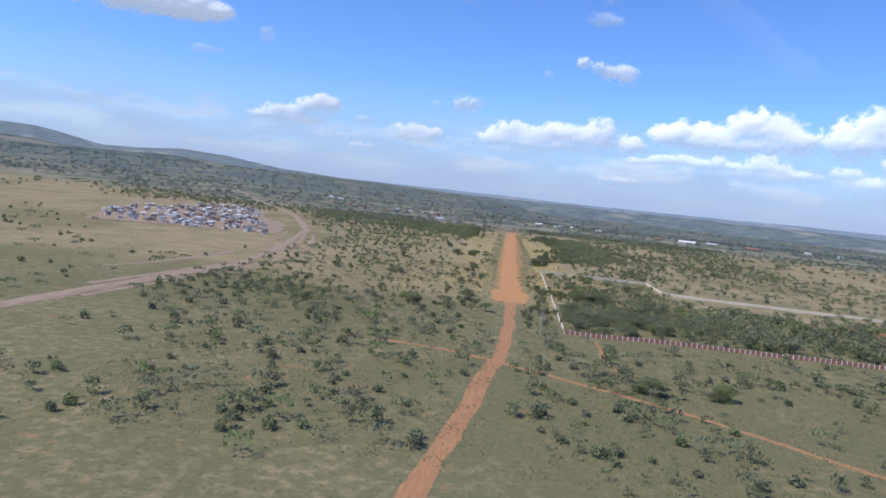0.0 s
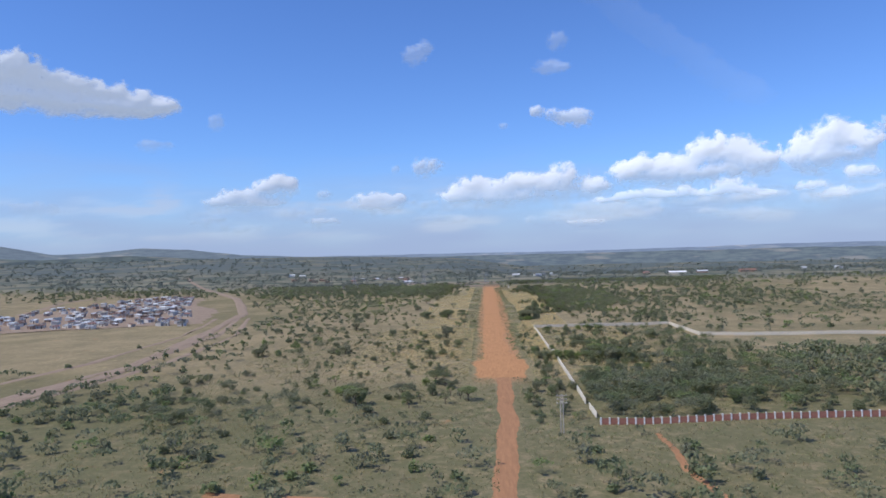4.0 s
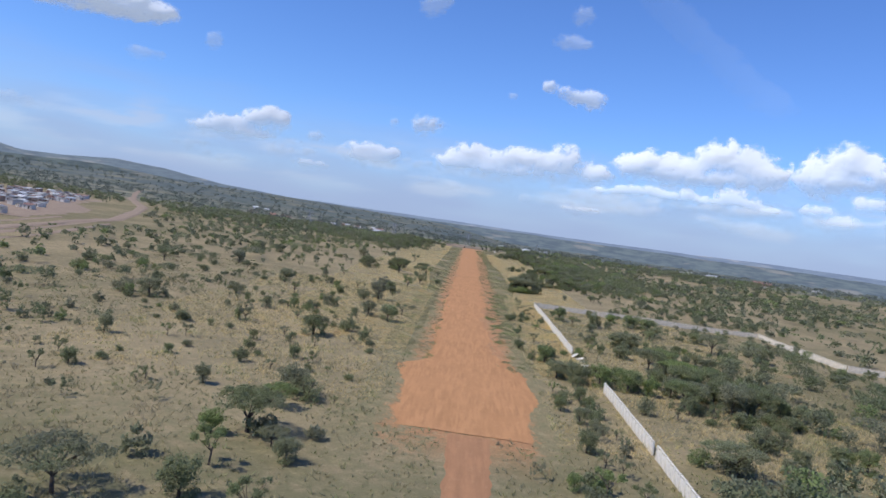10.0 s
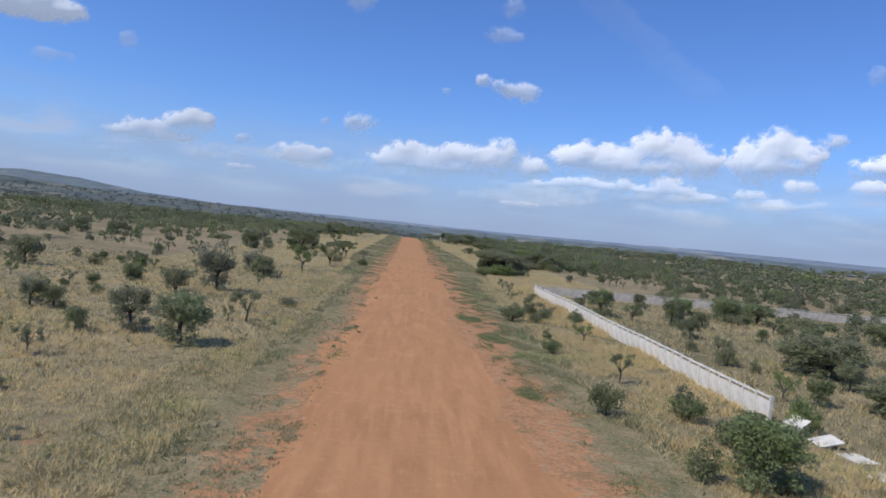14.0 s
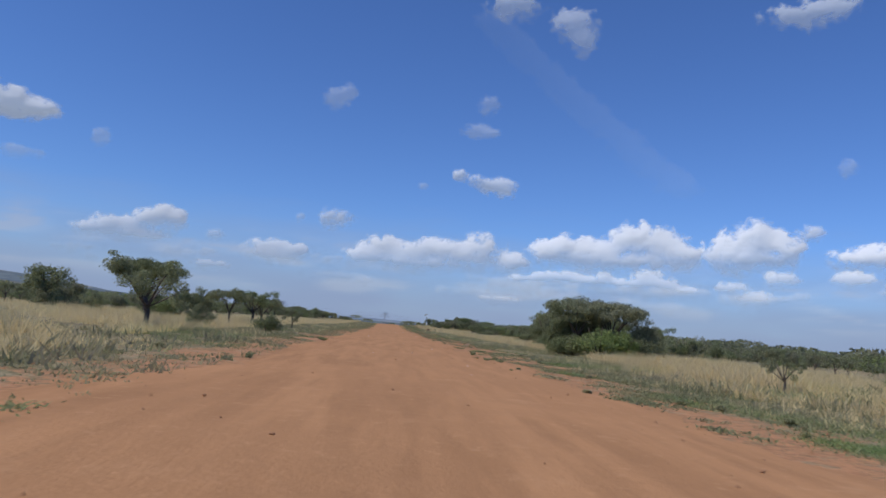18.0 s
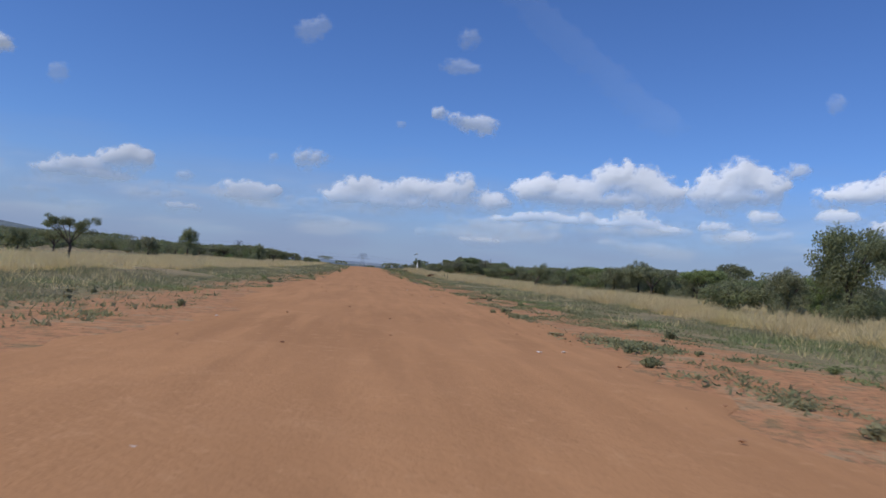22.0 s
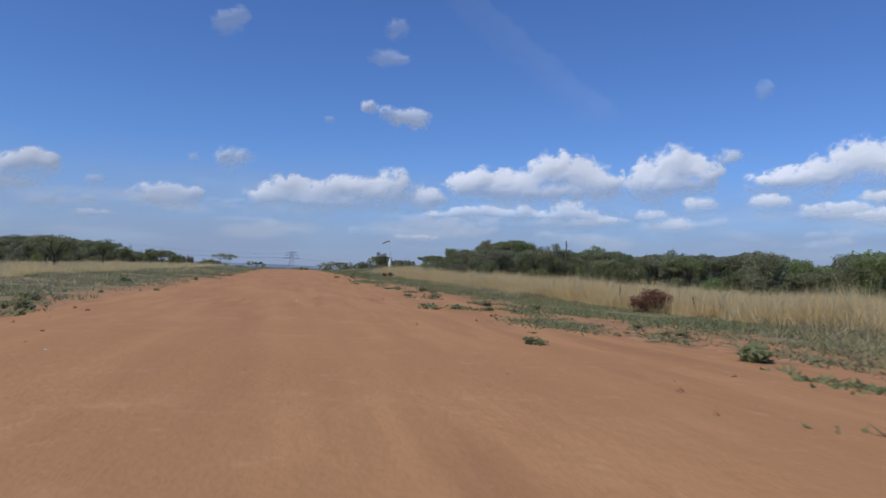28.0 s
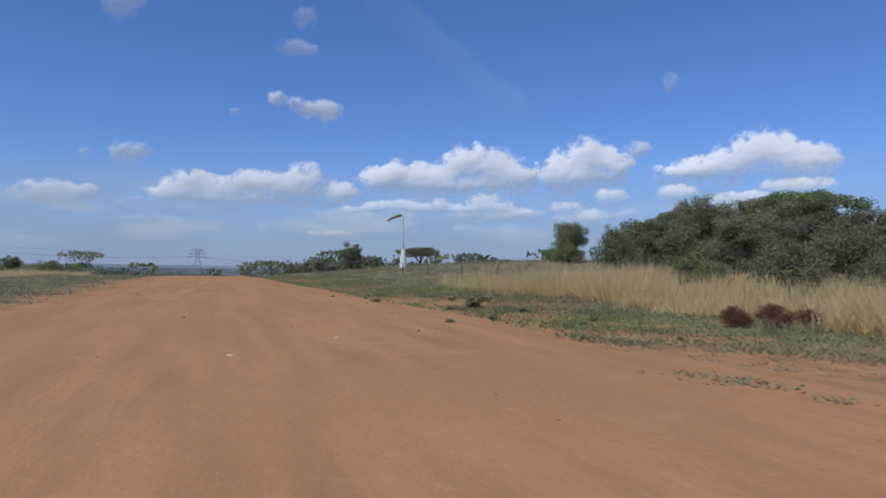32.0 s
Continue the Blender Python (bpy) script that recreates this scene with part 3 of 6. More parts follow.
# large trees and shrubs one by one, stretch by stretch: kind, variant, x, y, height, spread factor, words
STANDS_A = (
    ("shrub", 2, 21.2, 267, 1, 1.3, ""),
    ("shrub", 0, 20.2, 273, 0.95, 1.4, ""),
    ("shrub", 1, 21.4, 278, 1, 1.3, ""),
    ("shrub", 2, 23.4, 286, 0.9, 1.3, ""),
    ("open", 0, 19.6, 290, 2.5, 0.8, ""),
    ("open", 1, 25.6, 290.5, 1.9, 0.7, ""),
    ("open", 0, -20.5, 296, 5.6, 1, ""),
    ("open", 2, 19.2, 298, 2.3, 0.8, ""),
    ("open", 2, -17.8, 318.5, 5.2, 1.25, "wide feathery thorn tree with thin branches beside the runway"),
    ("shrub", 1, -11.6, 334, 1.7, 1.1, ""),
    ("shrub", 0, -18, 334, 2.2, 1.3, ""),
    ("round", 1, 41, 335, 2.6, 0.9, ""),
    ("shrub", 2, 20.6, 343, 2.6, 1.2, ""),
    ("shrub", 1, 23, 341, 3.2, 1.4, ""),
    ("shrub", 1, 19.6, 345, 2.0, 1.1, ""),
    ("shrub", 0, 25.8, 341.5, 3.2, 1.2, ""),
    ("shrub", 2, 28.4, 343.5, 3, 1.2, ""),
    ("umbrella", 1, 25.4, 345, 6.6, 0.85, "broad flat-topped green acacia leaning over undergrowth"),
)
STANDS_B = (
    ("round", 0, 20.2, 347.5, 4.4, 0.95, ""),
    ("round", 0, 29.4, 345.8, 4.2, 0.9, ""),
    ("umbrella", 0, 21.6, 345.5, 6.9, 0.85, "broad flat-topped green acacia with visible forked limbs over tall grass"),
    ("round", 2, 22.6, 347.5, 5.6, 0.9, ""),
    ("round", 1, 25, 348.5, 4.8, 0.95, ""),
    ("round", 2, 31.6, 348, 3.8, 0.9, ""),
    ("shrub", 2, 23.4, 364, 2.6, 1.2, "bright green shrub in front of darker trees"),
    ("umbrella", 2, -20.9, 359.2, 4.6, 0.75, "small flat-topped acacia in the dry grass beside the runway"),
    ("open", 1, -18.4, 361, 4.8, 1.2, "feathery open thorn tree beside the runway"),
    ("open", 0, -13.4, 365, 2.8, 1.1, ""),
    ("shrub", 0, -42, 369, 2.6, 1.3, ""),
    ("umbrella", 1, -30.1, 354.1, 7.2, 0.8, "dark dome-crowned acacia on forked limbs in dry grass"),
    ("shrub", 2, -33, 371, 2.8, 1.3, ""),
    ("round", 1, -35.5, 373, 4.6, 1.1, ""),
    ("umbrella", 2, -21.5, 386, 4.4, 0.85, "small flat-topped acacia alone in the dry grass"),
    ("round", 2, -33.5, 381, 4.4, 1.1, ""),
    ("round", 1, -31, 384, 5.2, 1.1, ""),
    ("shrub", 1, 33, 383, 3.0, 1.3, ""),
    ("shrub", 2, 40.5, 393, 3, 1.3, ""),
)
STANDS_C = (
    ("shrub", 1, 49, 394, 2.8, 1.2, ""),
    ("shrub", 0, 36.6, 389, 3.4, 1.2, ""),
    ("shrub", 0, 45.5, 396, 3.4, 1.2, ""),
    ("round", 2, 26.9, 384.4, 6.2, 1.15, ""),
    ("round", 0, 28.2, 387, 6.6, 1.2, ""),
    ("round", 1, 29.4, 384.6, 6.9, 1.15, "large rounded bright green tree at the edge of the grass"),
    ("round", 2, 33.4, 386, 5.4, 1.3, ""),
    ("open", 1, 50.5, 397, 5.6, 1.1, "grey leafless-looking thorn tree"),
    ("round", 0, 41, 398, 5.2, 1, ""),
    ("umbrella", 1, 43.2, 399, 6.4, 0.6, ""),
    ("round", 0, 33.6, 417, 7.4, 0.72, "upright leafy green tree with a bare trunk"),
    ("open", 2, 33.6, 411, 6.4, 0.9, "thin grey tree with a bare leaning trunk"),
    ("round", 2, 36, 428, 4.4, 1, ""),
    ("round", 1, 40.5, 430, 4.4, 1.1, ""),
    ("shrub", 2, 32, 430, 3, 1.3, ""),
    ("open", 1, -31, 447, 4.6, 1.1, "small pale open tree in tall dry grass"),
    ("open", 2, 24, 470, 3.4, 1.1, ""),
    ("round", 1, 27, 480, 4.2, 0.9, ""),
    ("shrub", 2, 61, 487, 3.4, 1.3, ""),
    ("round", 2, 46.5, 489, 6.4, 0.8, ""),
)
STANDS_D = (
    ("shrub", 0, 51.5, 489, 3.6, 1.2, ""),
    ("shrub", 2, 31, 489, 2.6, 1.1, ""),
    ("round", 0, 42.5, 490, 5, 1, ""),
    ("round", 1, 57, 490, 5.2, 0.9, ""),
    ("shrub", 1, 71, 490, 4.4, 1.2, ""),
    ("umbrella", 1, 64.5, 491, 7.2, 0.6, ""),
    ("shrub", 0, 38, 492, 3, 1.3, ""),
    ("open", 0, 34, 492, 4.2, 1.1, ""),
    ("round", 0, -51, 540, 4.7, 1, ""),
    ("round", 2, -48.5, 565, 8, 0.8, "tall acacia standing above the western tree line"),
    ("round", 1, 45, 596, 5, 1.1, ""),
    ("shrub", 2, 42, 605, 3, 1.5, ""),
    ("umbrella", 2, 46, 618, 4.6, 1, ""),
    ("shrub", 0, 41, 625, 3.2, 1.5, ""),
    ("round", 2, 49.6, 630, 5.4, 1, ""),
    ("shrub", 1, 37, 640, 3, 1.4, ""),
    ("round", 0, 43, 646, 4.6, 1.2, ""),
    ("shrub", 2, 46, 650, 3.2, 1.4, ""),
)
STANDS_E = (
    ("shrub", 0, 41, 652, 3, 1.4, ""),
    ("umbrella", 0, 38, 654, 5, 1, ""),
    ("shrub", 1, 36, 655, 3.2, 1.3, ""),
    ("round", 0, 31.8, 652.5, 3.9, 1.1, ""),
    ("round", 2, 36, 651, 5.7, 1.0, "great dark spreading tree over the thicket"),
    ("round", 1, 43, 634, 5.6, 1.2, ""),
    ("umbrella", 0, 39.5, 645, 5.8, 1.1, ""),
    ("shrub", 0, 34, 672, 2.2, 1.3, ""),
    ("round", 0, 31.6, 664.5, 3.9, 1, "small dark round tree alone on the grassy bank"),
    ("shrub", 1, 36.4, 674, 1.8, 1.4, ""),
    ("round", 1, 24.5, 737, 5.6, 1, "tall dark tree on the skyline beside the windsock"),
    ("round", 2, 19, 741, 3, 1.2, ""),
    ("shrub", 0, 14, 742, 2.4, 1.3, ""),
    ("umbrella", 0, -62, 742, 7.2, 1, ""),
    ("round", 1, -33, 742, 3.6, 1, ""),
    ("round", 0, -55, 744, 5.4, 1.1, ""),
    ("round", 2, -49, 746, 4.8, 1.2, ""),
    ("umbrella", 2, -43, 744, 4.6, 0.9, ""),
    ("round", 1, -37.5, 745, 4.0, 1.2, ""),
    ("shrub", 1, -28, 744, 2.8, 1.4, ""),
    ("round", 2, -68, 748, 6.4, 1.2, ""),
    ("umbrella", 1, 46, 764, 5.6, 1.2, ""),
)
FIELD_WEST = (     # kind, variant, x, y, height, width
    ("round", 0, -24.6, 279.8, 3.6, 4.1),
    ("round", 1, -25, 252.4, 6.8, 5.6),
    ("shrub", 2, -28.6, 246.7, 3.6, 3.8),
    ("round", 2, -22.8, 217.7, 3.9, 4.2),
    ("round", 0, -17.3, 213.9, 4.3, 4.8),
    ("open", 1, -15.4, 228.1, 3.1, 4.2),
    ("round", 1, -20.8, 138.5, 4.2, 5.6),
    ("shrub", 0, -18.6, 136, 3.4, 5),
    ("shrub", 2, -33, 151.8, 2.4, 3),
    ("round", 2, -28.4, 182.6, 4.4, 6),
    ("shrub", 1, -23.3, 192.3, 3, 4.6),
    ("open", 0, -43.9, 186.9, 3.7, 3.8),
    ("shrub", 2, -58.5, 223.7, 3, 5.3),
    ("shrub", 1, -36.8, 212.5, 2, 3.3),
)
FIELD_FAR_WEST = (     # kind, variant, x, y, height, width
    ("open", 1, -46.7, 237.5, 3.5, 3),
    ("round", 0, -56.3, 263.8, 4.5, 5.2),
    ("shrub", 0, -16.7, 180, 1.9, 1.8),
    ("round", 1, -84.3, 301.7, 5.6, 6.3),
    ("round", 2, -90.8, 379.6, 4.4, 6),
    ("round", 0, -98.2, 372.4, 5.2, 6),
    ("round", 1, -59.6, 440.3, 4.6, 6.9),
    ("round", 2, -48.1, 373.4, 4.1, 5.8),
    ("round", 0, -112.3, 198, 4.2, 7.1),
    ("open", 2, -100.9, 275.3, 4.6, 5.3),
    ("shrub", 1, -102.6, 226.9, 2.8, 5.1),
    ("round", 2, -70, 198.6, 4.4, 6.5),
    ("shrub", 0, -76.5, 200, 3.4, 6.5),
    ("round", 0, -45.7, 362.2, 5.6, 6),
)
YARD_NORTH = (     # kind, variant, x, y, height, width
    ("round", 1, 41.8, 226.1, 4, 7.5),
    ("umbrella", 2, 69.3, 238.4, 5.6, 9),
    ("round", 0, 83.4, 246.6, 4.2, 7.4),
    ("round", 2, 81, 234, 5.2, 6.5),
    ("round", 1, 57.7, 207.4, 3.6, 5.2),
    ("round", 0, 64.8, 213.3, 3.3, 5.2),
    ("open", 1, 69.2, 202.2, 4.2, 5.2),
    ("round", 2, 58.5, 257.3, 3.5, 5.4),
    ("round", 1, 71.4, 257.9, 3.7, 6.2),
    ("round", 0, 60.7, 275.5, 3.8, 6.7),
    ("round", 2, 30.6, 265.6, 4.4, 4.8),
    ("open", 2, 34.4, 261.2, 2.8, 4),
    ("round", 1, 40.7, 262.4, 5, 4.2),
    ("round", 0, 49.6, 280.6, 3, 3.8),
    ("round", 2, 54.8, 275.3, 4.4, 5.9),
    ("round", 1, 38.5, 209.6, 3, 5.4),
)
YARD_BREACH = (     # kind, variant, x, y, height, width
    ("umbrella", 0, 46.7, 191, 4.2, 8.4),
    ("umbrella", 1, 52.1, 188.7, 4, 6),
    ("umbrella", 2, 47, 208.3, 3.8, 10),
    ("round", 0, 19.6, 175.5, 3.5, 4.6),
    ("round", 1, 23.3, 173.6, 4.6, 5.8),
    ("round", 2, 27.2, 173.4, 4.4, 5.4),
    ("round", 0, 32.4, 172.8, 4.3, 5.4),
    ("round", 1, 35.7, 171.5, 3.9, 4),
    ("round", 2, 19.3, 191.6, 3.4, 4.5),
    ("round", 0, 40.4, 173.4, 3.9, 4.2),
    ("shrub", 1, 31.8, 156.4, 2.9, 3.4),
    ("open", 0, 37, 156.7, 3.3, 3.6),
    ("round", 1, 49.5, 167.2, 6.1, 7),
    ("umbrella", 1, 42, 197.4, 5, 8),
    ("round", 0, 43.2, 225.6, 4.3, 7.7),
    ("shrub", 2, 23.6, 178, 2.8, 4.4),
    ("shrub", 0, 29.6, 177.5, 3, 5),
)
END_THICKET = (     # kind, variant, x, y, height, width
    ("shrub", 0, 20.8, 631.5, 2.2, 3.2),
    ("shrub", 1, 22.8, 628.8, 2.3, 3.6),
    ("shrub", 2, 24.4, 625, 2.1, 3.2),
    ("shrub", 0, 27, 641, 3.2, 5.0),
    ("shrub", 1, 25.4, 646.5, 2.6, 4.0),
    ("round", 2, 30, 639, 3.6, 5.6),
    ("round", 0, 33.5, 633, 4.0, 6.4),
    ("shrub", 2, 29.4, 631, 3.0, 4.6),
    ("round", 1, 34.5, 643.5, 4.8, 7.0),
    ("shrub", 0, 30.4, 662.5, 1.9, 3.0),
    ("shrub", 1, 28.4, 622, 2.4, 4.2),
    ("round", 0, 36.5, 624, 4.4, 6.6),
)
STRIP_SIDE = (     # kind, variant, x, y, height, width
    ("shrub", 0, 26.2, 111.5, 2.4, 3.6),
    ("shrub", 1, 27.0, 106.8, 2.6, 3.4),
    ("round", 0, 49.8, -27, 6.2, 9.5),
    ("shrub", 1, 46.5, -26, 3.6, 6.5),
    ("round", 1, 73.8, -23, 6.4, 9.0),
    ("shrub", 2, 71, -25, 3.4, 6.0),
    ("round", 2, 62.6, -15.5, 3.4, 3.2),
    ("shrub", 1, 27.8, 203, 2.4, 2.6),
    ("shrub", 2, 14.1, 202.6, 2.3, 2.5),
    ("round", 0, 18.8, 190.1, 3.7, 3.8),
    ("open", 1, 18.4, 213.7, 2.5, 2.3),
    ("shrub", 0, 16.1, 191.3, 2.1, 2.2),
    ("shrub", 2, 14.4, 248.7, 2.2, 3.8),
    ("shrub", 1, 24, 187.5, 1.7, 2.2),
    ("open", 2, 22.4, 247.6, 2.2, 2),
    ("shrub", 0, 24.4, 255.4, 1.7, 1.7),
    ("shrub", 1, 18, 256, 1.6, 2.3),
    ("shrub", 0, 15.7, 255.4, 1.9, 2.5),
    ("shrub", 2, 19.4, 253, 1.9, 2.4),
    ("shrub", 2, 17.6, 249.1, 1.3, 2.1),
    ("round", 1, -28.4, 289.2, 4.2, 6),
    ("open", 0, 20.8, 236, 2.2, 2.6),
    ("shrub", 2, 15.2, 226, 1.5, 2.4),
)
TALL = {key: max(v.co.z for v in crown.vertices) - 0.1 for key, (_, crown) in near_plants.items()}
WIDE = {key: max(v.co.x for v in crown.vertices) - min(v.co.x for v in crown.vertices) for key, (_, crown) in near_plants.items()}
for i, (kind, k, hx, hy, high, spread, words) in enumerate(STANDS_A + STANDS_B + STANDS_C + STANDS_D + STANDS_E):
    s = high / TALL[kind, k]
    plant(kind, k, hx, hy, s * spread, i * 1.7, 1.0 / spread, words, 0 if 290 < hy < 500 and abs(hx) < 55 or hy > 600 else 1)
for i, (kind, k, hx, hy, high, wide) in enumerate(FIELD_WEST + FIELD_FAR_WEST + YARD_NORTH + YARD_BREACH + STRIP_SIDE + END_THICKET):
    s = wide / WIDE[kind, k]
    plant(kind, k, hx, hy, s, i * 2.3, high / TALL[kind, k] / s, "", 0 if hy > 600 else 1)
rsv = np.random.RandomState(5)
ZONES = (   # count, x0, x1, y0, y1, clump, kinds, scale range
    (60, 40, 66, 166, 182, -2, ("round", "shrub", "round", "shrub", "umbrella"), (0.6, 1.0)),
    (14, 19, 26, 171, 188, -2, ("round", "shrub", "shrub"), (0.4, 0.7)),
    (190, 30, 74, 66, 136, -0.45, ("umbrella", "round", "round", "shrub", "round"), (0.7, 1.2)),
    (34, 40, 74, 142, 172, -0.1, ("shrub", "round", "open"), (0.4, 0.75)),
    (190, 30, 108, 184, 292, -0.2, ("shrub", "round", "open", "round"), (0.35, 0.75)),
    (760, 74, 262, 66, 172, -0.2, ("umbrella", "round", "round", "shrub", "open"), (0.75, 1.3)),
    (260, 74, 262, 172, 236, -0.1, ("umbrella", "round", "shrub", "open"), (0.55, 1.0)),
    (60, -95, -46, 300, 430, -0.4, ("open", "shrub", "round", "shrub"), (0.4, 0.8)),
    (190, -80, -13, 130, 290, 0.0, ("open", "shrub", "shrub", "open", "round"), (0.3, 0.65)),
    (520, -170, -80, 60, 560, 0.0, ("open", "shrub", "round", "umbrella", "shrub"), (0.45, 0.95)),
    (120, 48, 90, 405, 440, -2, ("open", "round", "shrub", "shrub"), (0.5, 0.95)),
    (110, 54, 110, 308, 400, 0.0, ("round", "open", "shrub"), (0.4, 0.8)),
    (110, 74, 130, 310, 400, -0.5, ("open", "round", "shrub", "shrub"), (0.5, 0.95)),
    (420, -560, -240, 655, 850, -2, ("shrub", "shrub", "round"), (0.6, 1.1)),
    (330, -230, -52, 450, 600, 0.0, ("open", "round", "shrub", "umbrella"), (0.5, 0.9)),
    (900, -260, -45, 600, 790, -0.7, ("umbrella", "round", "shrub", "shrub"), (0.6, 1.1)),
    (700, 90, 280, 430, 720, -0.4, ("umbrella", "round", "shrub", "shrub"), (0.6, 1.1)),
    (640, 110, 420, 255, 480, 0.0, ("open", "umbrella", "round", "shrub"), (0.55, 1.0)),
    (60, 10, 25, 62, 140, -0.3, ("shrub", "open", "round"), (0.4, 0.8)),
    (44, 12, 25, 138, 168, -0.6, ("shrub", "shrub", "round", "open"), (0.3, 0.55)),
    (24, 12, 25, 190, 290, -0.3, ("shrub", "open", "shrub"), (0.25, 0.5)),
    (520, 8, 190, -110, 54, -0.1, ("shrub", "open", "round", "umbrella"), (0.45, 1.0)),
    (520, -160, -7, -110, 126, -0.3, ("shrub", "open", "round", "umbrella"), (0.45, 1.0)),
    (480, 40, 100, 588, 664, -2, ("umbrella", "shrub", "round", "shrub", "shrub", "round"), (0.4, 0.9)),
    (520, 46, 110, 440, 600, -2, ("umbrella", "shrub", "round", "shrub", "shrub"), (0.5, 1.1)),
    (460, -120, -48, 600, 760, -2, ("umbrella", "round", "shrub", "shrub"), (0.6, 0.95)),
    (620, 110, 700, 480, 1000, 0.1, ("umbrella", "round", "shrub"), (0.8, 1.3)),
    (600, -700, -120, 600, 1000, 0.1, ("umbrella", "round", "shrub"), (0.8, 1.3)),
    (500, -600, -180, -60, 400, 0.2, ("shrub", "open", "umbrella"), (0.6, 1.0)),
    (700, 20, 300, 780, 930, -2, ("umbrella", "round"), (0.8, 1.2)),
    (160, -300, -20, 780, 960, -0.3, ("umbrella", "round"), (0.8, 1.2)),
    (1500, -1400, 1400, 1000, 1900, 0.0, ("umbrella", "round"), (1.2, 2.2)),
    (1300, -2600, 2600, 1900, 3600, 0.0, ("round", "umbrella"), (1.6, 2.8)),
)
woods, treeline, distant, near_count, hue = [], [], [], {}, {0: [], 1: [], 2: []}
for zi, (count, x0, x1, y0, y1, clump, kinds, (s0, s1)) in enumerate(sorted(ZONES, key=lambda z: not (z[3] >= 400 and z[4] <= 770 and abs(z[1]) < 130 and abs(z[2]) < 130))):
    xs, ys = scatter(count, x0, x1, y0, y1, rsv, clump, 30.0 + zi, 1.0 + zi)
    for x, y in zip(xs, ys):
        kind = kinds[rsv.randint(len(kinds))]
        s, turn, k, tall = rsv.uniform(s0, s1) * (1.35 if kind == 'shrub' else 1.0), rsv.uniform(0, 6.28), rsv.randint(3), rsv.uniform(0.85, 1.1)
        if -60 < x < 60 and 75 < y < 740 and near_count.get(kind, 0) < 285 and (y > 130 or zi % 2):
            near_count[kind] = near_count.get(kind, 0) + 1
            plant(kind, k, x, y, s, turn, tall, detail=1)
        else:
            close = -112 < x < 112 and 60 < y < 770
            v = (thicket_plants if close else rough_plants)[kind, k].copy()
            if y > 1000:
                v = v.reshape(-1, 3, 3)[:60].reshape(-1, 3)
            c, sn = math.cos(turn), math.sin(turn)
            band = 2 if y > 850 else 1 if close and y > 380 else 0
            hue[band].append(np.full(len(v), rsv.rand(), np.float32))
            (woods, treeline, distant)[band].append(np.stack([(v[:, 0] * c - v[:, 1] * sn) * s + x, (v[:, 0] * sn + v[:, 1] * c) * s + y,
                                   v[:, 2] * s * tall + ground_z(x, y)], 1))
def woodland(name, pieces, hues, mat, label):
    v = np.concatenate(pieces)
    me = mesh_of(name, v, np.arange(len(v)).reshape(-1, 3), mat)
    me.attributes.new("tree", "FLOAT", "POINT").data.foreach_set("value", np.concatenate(hues))
    return tagged(new(name, me), label, "woods", kind="stuff")


woodland("bushveld_treeline", treeline, hue[1], M_LEAF, "olive-green tree line of bushveld thorn trees behind the dry grass")
woodland("bushveld_woods", woods, hue[0], M_WOODS, "scattered olive-green bushveld trees and scrub over the far plain")
woodland("distant_woods", distant, hue[2], M_HAZED_LEAF, "woods on the distant plain, leaves tinted blue-green for haze")


def grass_patch(name, n, place, height, width, mat, label, blades=6, seed=1, lean=0.35):
    """Tufts of upright blades; place(rs, n) gives x and y."""
    rs = np.random.RandomState(seed)
    x, y = place(rs, n)
    n = len(x)
    on_strip = (y > 131) & (y < 766) & (x > np.interp(y, EDGE_Y, EDGE_W)) & (x < np.interp(y, EDGE_Y, EDGE_E))
    z = land(x, y) + 0.065 * on_strip
    m = n * blades
    bx, by = np.repeat(x, blades) + rs.normal(size=m) * 0.13, np.repeat(y, blades) + rs.normal(size=m) * 0.13
    bz = np.repeat(z, blades) - 0.03
    patch = np.clip(0.85 + 0.45 * wavy(x, y, 2.6, 5.0) + 0.35 * wavy(x, y, 0.9, 1.0), 0.3, 1.35)
    hgt = np.repeat(rs.uniform(0.5, 1.15, n) * patch, blades) * rs.uniform(0.6, 1.1, m) * height
    a = rs.uniform(0, 6.283, m)
    w = width * rs.uniform(0.6, 1.3, m)
    lx, ly = rs.normal(size=m) * lean * hgt, rs.normal(size=m) * lean * hgt
    v = np.stack([np.stack([bx - np.cos(a) * w, by - np.sin(a) * w, bz], 1), np.stack([bx + np.cos(a) * w, by + np.sin(a) * w, bz], 1),
                  np.stack([bx + lx, by + ly, bz + hgt], 1)], 1).reshape(-1, 3)
    return tagged(new(name, mesh_of(name, v, np.arange(m * 3).reshape(-1, 3), mat)), label, "grass", kind="stuff")


STRAW_EAST = ((290, 300, 340, 470, 520, 560, 620, 735), (16, 17, 20, 19.5, 16.2, 15.6, 14.6, 13.8))   # where the tall straw begins
STRAW_WEST = ((290, 330, 380, 580, 735), (15, 15.5, 19, 18.5, 17))


def beside(lo, hi, y0, y1, side, near=1.6, least=-0.45, size=2.1):
    """Places beside the strip, from lo to hi metres off its middle; lo and hi may follow a line along y."""
    def place(rs, n):
        y = rs.uniform(y0, y1, n)
        a, b = (np.interp(y, *v) if isinstance(v, tuple) else v for v in (lo, hi))
        off = a + (b - a) * rs.rand(n) ** near
        x = axis(y) + side * off
        keep = wavy(x, y, 9.0, 4.0) + wavy(x, y, size, 2.0) * 0.8 > least
        keep &= (y < 600) | (off < 24) | (rs.rand(n) < 0.35)
        return x[keep], y[keep]
    return place


